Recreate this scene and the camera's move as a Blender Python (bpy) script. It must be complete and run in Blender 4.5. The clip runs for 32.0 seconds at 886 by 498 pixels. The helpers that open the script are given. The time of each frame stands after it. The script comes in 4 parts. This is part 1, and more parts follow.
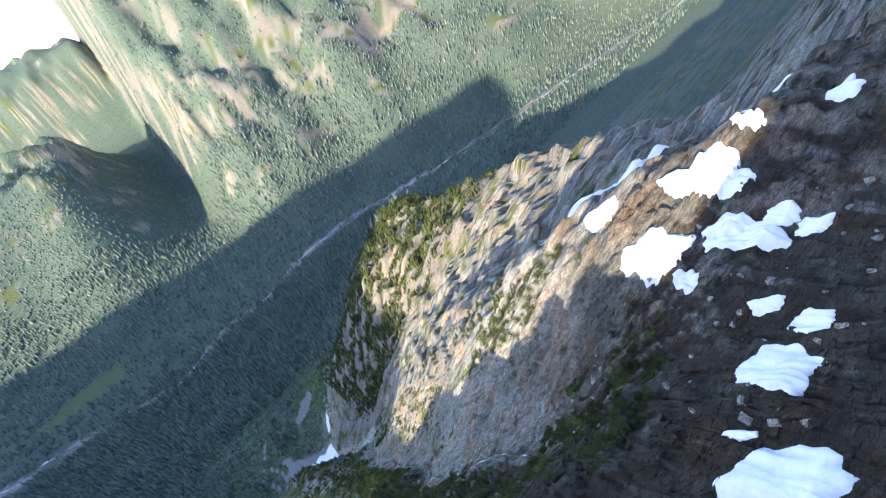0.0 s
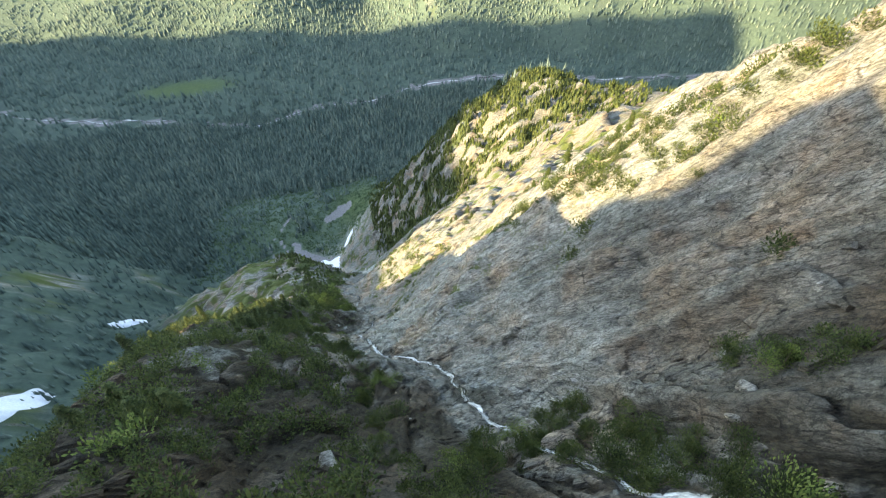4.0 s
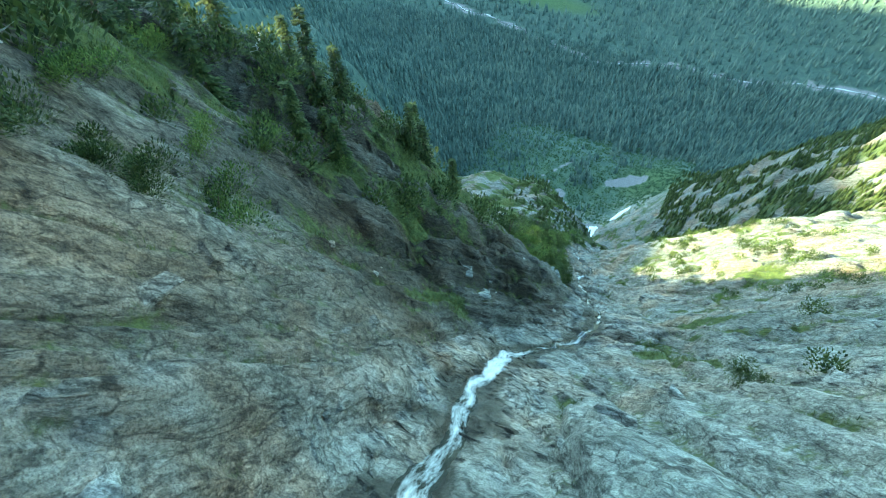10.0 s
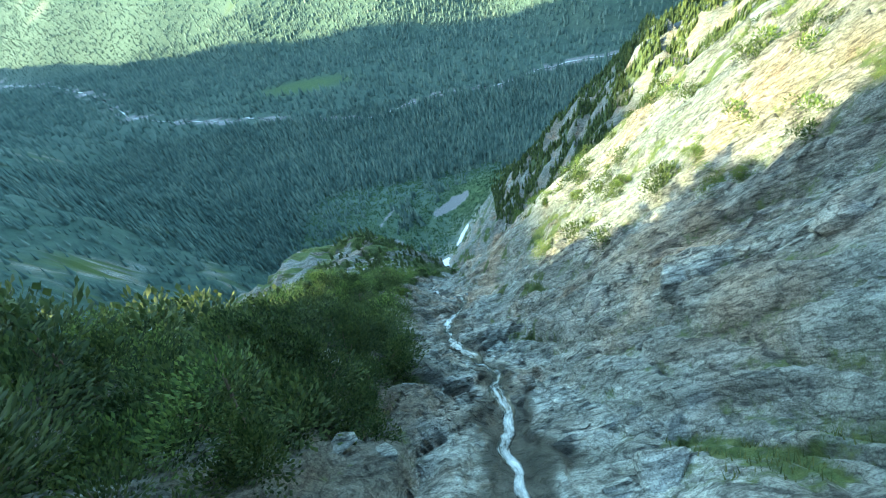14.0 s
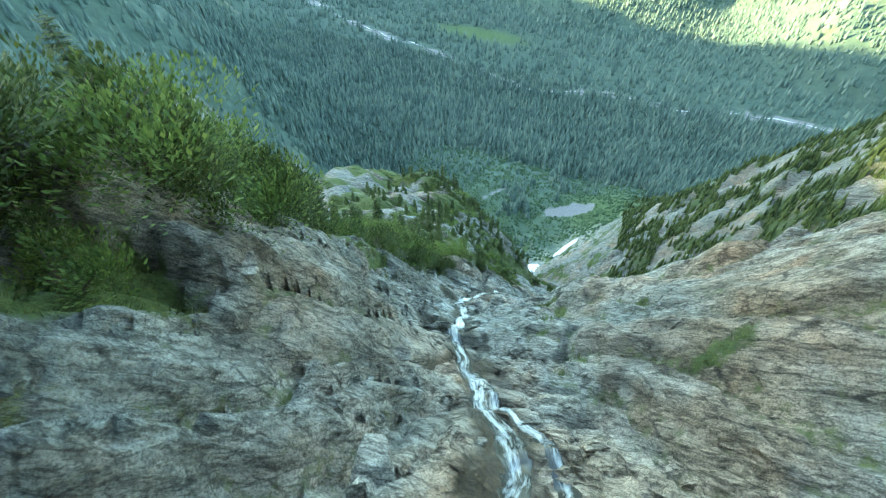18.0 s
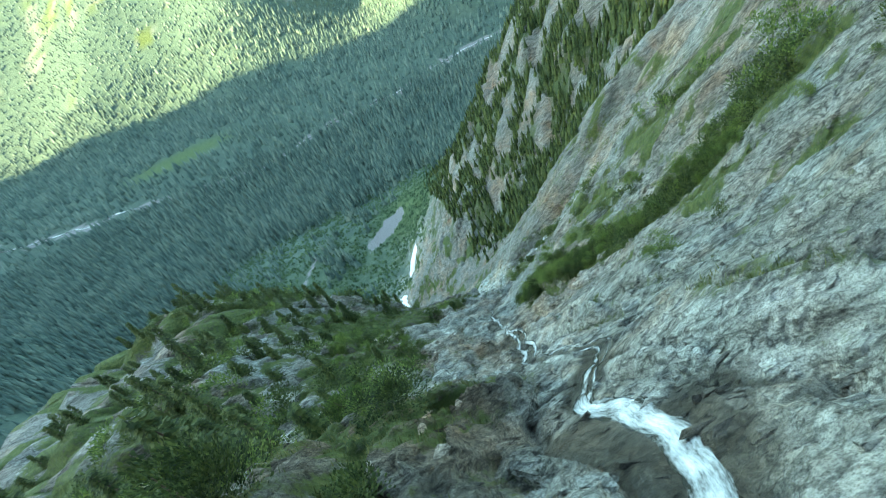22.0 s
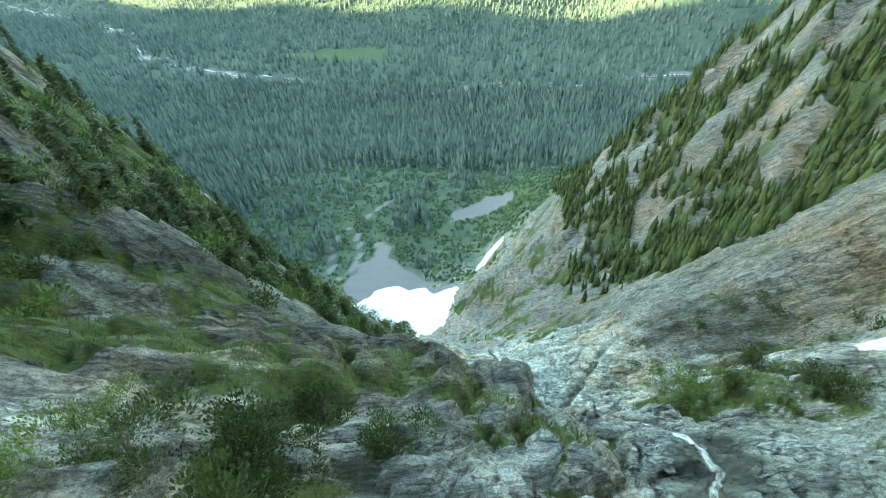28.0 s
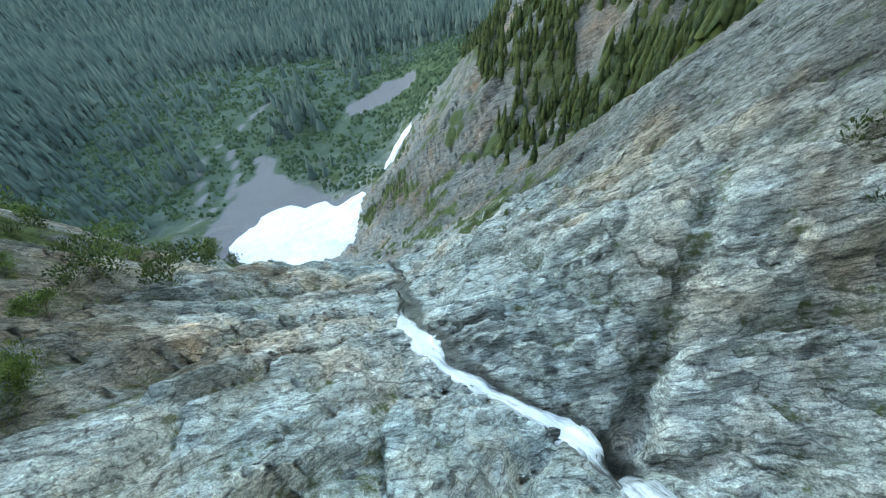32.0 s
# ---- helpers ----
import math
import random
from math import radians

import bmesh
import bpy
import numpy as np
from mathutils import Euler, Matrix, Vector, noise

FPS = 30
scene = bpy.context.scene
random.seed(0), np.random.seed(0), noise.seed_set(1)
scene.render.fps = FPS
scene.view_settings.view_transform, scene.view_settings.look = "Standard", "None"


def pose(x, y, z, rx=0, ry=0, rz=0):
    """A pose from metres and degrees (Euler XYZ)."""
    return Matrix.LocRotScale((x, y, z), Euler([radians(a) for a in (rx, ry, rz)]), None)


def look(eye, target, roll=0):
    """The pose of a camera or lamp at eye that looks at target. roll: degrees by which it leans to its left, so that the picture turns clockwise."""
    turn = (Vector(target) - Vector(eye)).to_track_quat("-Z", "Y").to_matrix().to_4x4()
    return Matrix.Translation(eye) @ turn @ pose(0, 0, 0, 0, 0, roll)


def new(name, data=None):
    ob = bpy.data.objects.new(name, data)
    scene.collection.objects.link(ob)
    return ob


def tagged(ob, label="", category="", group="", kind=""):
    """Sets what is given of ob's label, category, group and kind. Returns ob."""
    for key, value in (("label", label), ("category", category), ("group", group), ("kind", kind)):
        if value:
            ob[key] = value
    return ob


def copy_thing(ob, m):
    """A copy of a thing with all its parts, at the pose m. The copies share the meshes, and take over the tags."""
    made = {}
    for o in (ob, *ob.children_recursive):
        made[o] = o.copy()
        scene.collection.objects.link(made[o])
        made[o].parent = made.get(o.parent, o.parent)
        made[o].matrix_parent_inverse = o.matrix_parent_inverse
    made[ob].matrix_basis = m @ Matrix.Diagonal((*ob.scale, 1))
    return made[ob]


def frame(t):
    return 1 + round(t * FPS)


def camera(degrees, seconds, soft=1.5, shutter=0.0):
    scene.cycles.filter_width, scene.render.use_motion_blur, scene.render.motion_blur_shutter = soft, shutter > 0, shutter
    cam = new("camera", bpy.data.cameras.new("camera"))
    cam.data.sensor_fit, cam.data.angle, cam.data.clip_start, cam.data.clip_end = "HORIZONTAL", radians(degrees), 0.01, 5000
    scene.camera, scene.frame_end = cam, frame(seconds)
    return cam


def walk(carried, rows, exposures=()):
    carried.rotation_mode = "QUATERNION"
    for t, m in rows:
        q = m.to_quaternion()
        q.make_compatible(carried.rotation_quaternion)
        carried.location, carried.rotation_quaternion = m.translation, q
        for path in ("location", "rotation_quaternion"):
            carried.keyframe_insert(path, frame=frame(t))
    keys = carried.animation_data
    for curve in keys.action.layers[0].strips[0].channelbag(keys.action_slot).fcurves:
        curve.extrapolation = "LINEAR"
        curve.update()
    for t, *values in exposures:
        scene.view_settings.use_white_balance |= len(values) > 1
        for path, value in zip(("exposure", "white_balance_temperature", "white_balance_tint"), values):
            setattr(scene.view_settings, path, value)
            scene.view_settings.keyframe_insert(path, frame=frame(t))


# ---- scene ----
# ---- camera ----
cam = camera(87.09, 32.0, 1.15)
PATH = [
    (0.0, pose(-0.00, 0.00, 823.49, 47.97, 18.37, -44.76)),
    (0.5, pose(3.26, 5.52, 811.84, 46.85, 16.36, -39.61)),
    (1.0, pose(6.36, 10.82, 799.99, 45.77, 13.39, -33.64)),
    (1.5, pose(9.36, 16.00, 787.88, 44.57, 9.82, -27.26)),
    (2.0, pose(12.44, 21.31, 775.50, 43.13, 6.28, -21.79)),
    (2.5, pose(15.66, 26.76, 763.08, 42.27, 4.05, -18.40)),
    (4.5, pose(26.28, 49.75, 714.03, 40.59, -0.51, -9.04)),
    (5.0, pose(28.12, 55.85, 703.17, 40.16, -0.10, -3.09)),
    (5.5, pose(29.79, 62.19, 692.35, 39.87, -0.31, 2.03)),
    (6.0, pose(31.21, 68.87, 681.62, 40.43, -1.04, 8.08)),
    (6.5, pose(31.93, 75.66, 671.52, 40.33, -2.29, 17.03)),
    (7.0, pose(31.87, 82.64, 661.73, 40.56, -3.55, 26.68)),
    (7.5, pose(30.93, 89.77, 652.23, 40.40, -5.09, 34.67)),
    (8.0, pose(28.96, 96.93, 643.03, 39.75, -5.41, 39.88)),
    (8.5, pose(26.56, 103.91, 634.22, 38.82, -4.40, 43.46)),
    (9.0, pose(23.77, 110.40, 625.63, 38.65, -2.68, 43.62)),
    (9.5, pose(20.79, 116.68, 617.06, 38.82, 0.51, 39.30)),
    (10.0, pose(17.89, 122.65, 608.37, 39.14, 3.65, 30.84)),
    (10.5, pose(15.53, 128.12, 599.65, 39.79, 6.07, 19.56)),
    (11.0, pose(13.52, 133.78, 591.10, 43.27, 8.77, 8.57)),
    (11.5, pose(12.26, 140.31, 582.69, 45.42, 13.00, -1.88)),
    (12.0, pose(11.57, 147.72, 574.54, 45.24, 16.08, -9.53)),
    (12.5, pose(11.55, 155.14, 566.65, 44.75, 17.33, -13.58)),
    (13.0, pose(11.77, 162.10, 558.88, 43.73, 16.75, -14.41)),
    (13.5, pose(12.18, 168.47, 550.39, 44.31, 13.72, -8.40)),
    (14.0, pose(12.46, 174.41, 541.11, 44.57, 10.18, -1.36)),
    (14.5, pose(12.66, 180.22, 531.92, 45.63, 6.90, 6.40)),
    (16.5, pose(8.64, 210.50, 500.73, 45.01, 0.94, 21.24)),
    (17.0, pose(7.19, 218.07, 492.51, 45.00, 0.34, 21.56)),
    (17.5, pose(5.64, 225.58, 484.63, 45.19, 0.07, 21.87)),
    (18.0, pose(3.90, 232.82, 477.24, 45.01, -0.65, 25.37)),
    (18.5, pose(1.72, 240.05, 469.99, 44.70, -0.47, 28.77)),
    (19.0, pose(-0.46, 246.82, 462.71, 44.95, 1.44, 28.97)),
    (19.5, pose(-2.63, 253.25, 455.92, 45.42, 3.80, 24.93)),
    (20.0, pose(-4.56, 259.22, 449.54, 45.00, 6.45, 17.01)),
    (20.5, pose(-6.35, 265.52, 443.10, 46.27, 9.13, 8.02)),
    (21.0, pose(-7.12, 272.16, 436.28, 48.38, 12.82, -2.67)),
    (21.5, pose(-7.46, 279.16, 429.56, 47.01, 16.51, -13.39)),
    (22.0, pose(-7.23, 285.83, 422.61, 44.52, 18.10, -19.47)),
    (22.5, pose(-6.69, 291.92, 415.89, 41.90, 18.42, -23.58)),
    (23.0, pose(-5.95, 297.23, 409.28, 39.81, 17.91, -26.34)),
    (23.5, pose(-5.32, 302.30, 402.50, 38.69, 17.27, -27.45)),
    (24.0, pose(-4.56, 307.07, 395.39, 39.14, 15.87, -25.78)),
    (24.5, pose(-3.62, 311.61, 388.23, 41.44, 12.38, -19.68)),
    (25.0, pose(-2.67, 316.24, 381.27, 44.68, 7.37, -9.65)),
    (25.5, pose(-1.76, 321.54, 374.76, 48.24, 2.64, 0.94)),
    (27.5, pose(-0.79, 350.84, 351.07, 50.98, -0.91, 19.17)),
    (28.0, pose(-1.00, 357.46, 345.20, 49.95, 3.95, 9.69)),
    (28.5, pose(-1.29, 363.56, 339.39, 45.92, 8.22, -1.30)),
    (29.0, pose(-1.61, 369.08, 333.46, 41.80, 9.17, -11.46)),
    (29.5, pose(-1.62, 374.04, 327.26, 38.45, 8.08, -18.19)),
    (30.0, pose(-1.53, 378.79, 320.66, 37.09, 7.05, -22.02)),
    (30.5, pose(-1.26, 383.40, 313.87, 34.81, 5.95, -24.19)),
    (31.0, pose(-0.92, 387.75, 306.96, 35.95, 5.06, -20.87)),
    (31.5, pose(-0.47, 392.18, 300.16, 37.09, 4.48, -12.73)),
    (32.0, pose(-0.00, 396.95, 293.34, 38.41, 4.65, -3.92)),
]
walk(cam, PATH, [(0.0, 2.25, 6200, 22), (2.0, 2.65, 6900, 14), (5.0, 2.9, 8300, 8), (7.0, 3.25, 7100, -6), (9.0, 3.45, 6900, -22), (10.0, 3.3, 6300, -24), (11.0, 3.05, 6500, -12), (13.0, 3.1, 5500, -26), (14.2, 3.1, 6300, -16), (18.0, 3.65, 7400, -14), (19.0, 3.6, 8000, -8), (20.0, 3.4, 8000, -14), (21.0, 3.3, 7400, -16), (24.0, 3.5, 8400, -14), (28.0, 3.6, 8600, -13), (30.0, 3.15, 8400, -7), (31.0, 3.05, 8300, -3), (32.0, 3.2, 8200, 2)])

# ---- world, sun, exposure ----
SUN_TO = Vector((-0.906, -0.423, 0.40)).normalized()
world = bpy.data.worlds.new("sky")
scene.world = world
world.use_nodes = True
wn = world.node_tree.nodes
sky = wn.new("ShaderNodeTexSky")
sky.sky_type = "NISHITA"
sky.sun_disc = False
sky.sun_elevation = math.asin(SUN_TO.z)
sky.sun_rotation = math.atan2(SUN_TO.x, SUN_TO.y)
sky.altitude = 1200
sky.air_density = 1.0
sky.dust_density = 1.5
wn["Background"].inputs["Strength"].default_value = 0.15
world.node_tree.links.new(sky.outputs[0], wn["Background"].inputs["Color"])
sun = new("sun", bpy.data.lights.new("sun", "SUN"))
sun.data.energy = 3.2
sun.data.angle = radians(0.6)
sun.data.color = (1.0, 0.84, 0.56)
sun.matrix_world = look(SUN_TO * 50, (0, 0, 0))

# ---- noise on arrays ----
rng = np.random.default_rng(7)
PERM = rng.permutation(512)
GRAD = rng.uniform(0, 2 * np.pi, 512)


def perlin(x, y, seed=0):
    x = np.asarray(x, float) + seed * 17.31
    y = np.asarray(y, float) - seed * 9.77
    xi, yi = np.floor(x).astype(int), np.floor(y).astype(int)
    fx, fy = x - xi, y - yi
    u, v = fx * fx * fx * (fx * (fx * 6 - 15) + 10), fy * fy * fy * (fy * (fy * 6 - 15) + 10)

    def g(ix, iy):
        a = GRAD[(PERM[(ix + seed * 31) & 511] + iy) & 511]
        return np.cos(a) * (x - ix) + np.sin(a) * (y - iy)

    n0 = g(xi, yi) * (1 - u) + g(xi + 1, yi) * u
    n1 = g(xi, yi + 1) * (1 - u) + g(xi + 1, yi + 1) * u
    return (n0 * (1 - v) + n1 * v) * 1.5


def fbm(x, y, octaves=4, seed=0, gain=0.5):
    total, amp, f = 0, 1.0, 1.0
    for k in range(octaves):
        total = total + amp * perlin(x * f, y * f, seed + k)
        amp, f = amp * gain, f * 2.03
    return total


def ridged(x, y, octaves=4, seed=0):
    total, amp, f = 0, 1.0, 1.0
    for k in range(octaves):
        total = total + amp * (1 - 2 * np.abs(perlin(x * f, y * f, seed + k)))
        amp, f = amp * 0.5, f * 2.1
    return total


def smooth(a, b, v):
    t = np.clip((v - a) / (b - a), 0, 1)
    return t * t * (3 - 2 * t)


def blur(values, sigma):
    r = int(3 * sigma) + 1
    k = np.exp(-0.5 * (np.arange(-r, r + 1) / sigma) ** 2)
    return np.convolve(np.pad(values, r, mode="edge"), k / k.sum(), "valid")


def facets(x, y, seed=0, tilt=0.6, crack=0.35):
    """Rounded blocks: every cell of a broken pattern has a height and a tilt of its own, domed between narrow joints."""
    xi, yi = np.floor(x).astype(int), np.floor(y).astype(int)
    best = np.full(x.shape, 9.0)
    second = np.full(x.shape, 9.0)
    val = np.zeros(x.shape)
    for ox in (-1, 0, 1):
        for oy in (-1, 0, 1):
            cx, cy = xi + ox, yi + oy
            h = PERM[(PERM[(cx + seed * 37) & 511] + cy) & 511]
            px, py = cx + (h % 23) / 23.0, cy + ((h // 23) % 23) / 23.0
            g = GRAD[h]
            dx, dy = x - px, y - py
            q = dx * dx + dy * dy
            v = ((h * 7 % 101) / 101.0 - 0.5) + tilt * (np.cos(g) * dx + np.sin(g) * dy)
            near = q < best
            second = np.where(near, best, np.minimum(second, q))
            val = np.where(near, v, val)
            best = np.where(near, q, best)
    edge = np.sqrt(second) - np.sqrt(best)
    joint = 1 - np.clip(edge / 0.13, 0, 1)
    dome = 1 - np.clip(edge / 0.75, 0, 1)
    return val * (1 - 0.6 * joint) - crack * joint - 0.45 * dome * dome


# ---- the gully: bed of the stream and the cross-sections of its banks ----
BED_Y = [-600, -100, -40, 0, 17, 31, 40, 50, 62, 75, 85, 96, 106, 113, 127, 140, 152, 163, 181, 189, 200, 220, 240, 257, 269, 283, 301,
         317, 325, 331, 349, 378, 390, 399, 411, 440, 458, 476, 495, 519, 544, 575, 600, 650, 760, 900, 1000, 1090, 1300, 1400]
BED_Z = [940, 790, 757, 742, 728, 717, 710, 690, 670, 655, 644, 630, 615, 609, 590, 571, 558, 550, 522, 514, 501, 481, 460, 444, 430, 418, 395,
         372, 365, 360, 342, 312, 292, 274, 267, 238, 214, 190, 166, 138, 114, 104, 98, 88, 80, 46, 20, 2, -1, -1]
BED_XY = [-600, 0, 35, 42, 47, 57, 68, 85, 92, 100, 107, 113, 122, 130, 140, 148, 157, 163, 168, 175, 184, 195, 202, 214, 226, 234, 240, 244, 250, 257,
          268, 283, 288, 291.5, 296, 299.5, 302.5, 305, 311, 320, 342, 352, 369, 376, 382, 392, 400, 403, 405, 407, 409, 413, 440, 480, 510, 540, 600, 700, 1300]
BED_X = [90, 70, 58, 50, 39, 35.5, 33.5, 31.5, 27, 22.5, 18.5, 17.3, 15.5, 13, 10.5, 13.5, 16.4, 16, 14, 12.6, 12, 10.8, 6.8, 4, 4.5, 5, 3.5, 1, -3, -5,
         -10, -7.8, -3.2, -3.2, -4.9, -0.6, 0.5, -0.8, -4, -1.9, -2, -1, 9.5, 11, 4, 4.8, 6.0, 5.8, 4.0, 0.8, -0.9, -3, -9, -22, -38, -55, -75, -95, -110]
GY = np.arange(-600, 1500, 1.0)
GZ = blur(np.interp(GY, BED_Y, BED_Z), 2.5)
GX = blur(np.interp(GY, BED_XY, BED_X), 1.6)

STATION = [-100, 0, 40, 62, 80, 112, 158, 195, 240, 280, 330, 370, 405, 440, 470, 520, 560, 620, 700, 800, 950]
BANK = {  # offset from the stream: rise above its bed, station by station
    -600: [-230, -200, -150, -80, -80, -80, -90, -100, -110, -110, -110, -100, -90, -70, -60, -40, -30, -20, -10, 0, 0],
    -260: [-110, -130, -120, -130, -140, -150, -150, -150, -145, -130, -110, -90, -40, -10, -30, -30, -15, -10, -5, 0, 0],
    -130: [30, -55, -60, -65, -65, -70, -70, -90, -90, -55, -20, 30, 60, 50, 4, -20, -8, -5, -3, 0, 0],
    -70: [15, -15, -12, -5, 0, 0, -5, -30, -36, -28, 14, 38, 72, 54, 2, -16, -4, -3, 0, 0, 0],
    -55: [8, -10, -8, 8, 14, 16, 12, -16, -24, -18, 18, 33, 50, 32, -2, -17, -4, -3, 0, 0, 0],
    -42: [0, -8, 0, 18, 24, 27, 24, -4, -14, -8, 21, 26, 30, 15, -6, -16, -3, -2, 0, 0, 0],
    -25: [0, -5, 2, 8, 15, 20, 19, 10, 3, 1, 11, 11, 11, 5, -7, -9, -2, 0, 0, 0, 0],
    -10: [0, 0, 1, 3, 5, 6, 6, 5, 5, 5, 5, 5, 3, 2, -3, -3, 0, 0, 0, 0, 0],
    -3: [0, 0, 0.5, 0.6, 0.6, 0.6, 0.6, 0.6, 0.6, 0.6, 0.6, 0.6, 0.5, 0.5, 0, 0, 0, 0, 0, 0, 0],
    0: [0, 0, 0, 0, 0, 0, 0, 0, 0, 0, 0, 0, 0, 0, 0, 0, 0, 0, 0, 0, 0],
    3: [0, 0, 0.5, 0.8, 0.8, 1.2, 0.8, 0.7, 0.8, 0.7, 0.8, 0.8, 0.8, 0.6, 0.6, 1, 1, 0, 0, 0, 0],
    10: [2, 2, 10, 6, 8, 8, 2.5, 4, 7, 4, 6, 8, 4, 6, 5, 5, 4, 1, 0, 0, 0],
    25: [6, 5, 17, 13, 20, 21, 22, 18, 29, 15, 17, 20, 19, 17, 16, 18, 20, 3, 0, 0, 0],
    45: [10, 10, 30, 52, 50, 46, 46, 41, 51, 34, 37, 40, 46, 38, 34, 36, 45, 6, 0, 0, 0],
    70: [15, 15, 38, 66, 62, 71, 66, 58, 64, 58, 62, 64, 76, 62, 52, 52, 72, 38, 3, 0, 0],
    120: [20, 20, 28, 44, 54, 64, 76, 78, 80, 82, 88, 94, 106, 102, 96, 100, 124, 108, 40, 10, 0],
    200: [30, 5, -10, -18, -5, 15, 40, 60, 80, 95, 112, 124, 143, 156, 175, 212, 228, 205, 110, 20, 0],
    260: [50, 15, -15, -20, -15, 0, 30, 55, 75, 103, 132, 152, 178, 193, 214, 258, 270, 258, 182, 30, 0],
    380: [120, 60, 30, 0, 0, 5, 30, 60, 92, 114, 148, 170, 203, 220, 246, 286, 298, 284, 272, 60, 0],
    440: [160, 100, 60, 20, 10, -10, 0, 22, 55, 86, 118, 138, 166, 182, 204, 238, 260, 260, 270, 60, 0],
    560: [300, 200, 120, 60, 20, -40, -60, -60, -40, -20, 0, 20, 40, 50, 60, 80, 100, 150, 180, 60, 0],
}
OFFS = sorted(BANK)
TD = np.arange(-600, 562, 2.0)
TY = np.arange(-100, 952, 4.0)
cols = np.array([np.interp(TY, STATION, BANK[o]) for o in OFFS])
TABLE = np.array([np.interp(TD, OFFS, cols[:, j]) for j in range(len(TY))])
TABLE = np.apply_along_axis(blur, 0, TABLE, 2.0)
wide = np.apply_along_axis(blur, 1, TABLE, 2.5)
TABLE = TABLE + (wide - TABLE) * smooth(6, 16, np.abs(TD))[None, :]


def bank(d, y):
    i = np.clip((y - TY[0]) / 4.0, 0, len(TY) - 1.001)
    j = np.clip((d - TD[0]) / 2.0, 0, len(TD) - 1.001)
    i0, j0 = i.astype(int), j.astype(int)
    fi, fj = i - i0, j - j0
    return ((TABLE[i0, j0] * (1 - fj) + TABLE[i0, j0 + 1] * fj) * (1 - fi)
            + (TABLE[i0 + 1, j0] * (1 - fj) + TABLE[i0 + 1, j0 + 1] * fj) * fi)


def bed(y):
    return np.interp(y, GY, GX), np.interp(y, GY, GZ)


def across(x, y):
    """Distance across the main valley from its river, and along it."""
    return (x - 190) * 0.246 + (y - 1302) * 0.969, (x - 190) * 0.969 - (y - 1302) * 0.246


RIVER_B = [-3000, -1756, -1470, -1220, -1020, -820, -710, -600, -470, -385, -330, -220, -90, 0, 250, 600, 1200, 3000]
RIVER_A = [300, 110, 5, -135, -178, -190, -178, -197, -200, -224, -165, -96, -80, -8, 60, 40, 90, 200]
RB = np.arange(-3000, 3001, 10.0)
RA = blur(np.interp(RB, RIVER_B, RIVER_A), 3)


def meander(b):
    """Course of the river: distance across the valley by distance along it."""
    return np.interp(b, RB, RA) + 9 * perlin(b / 45, b * 0 + 0.5, 4)


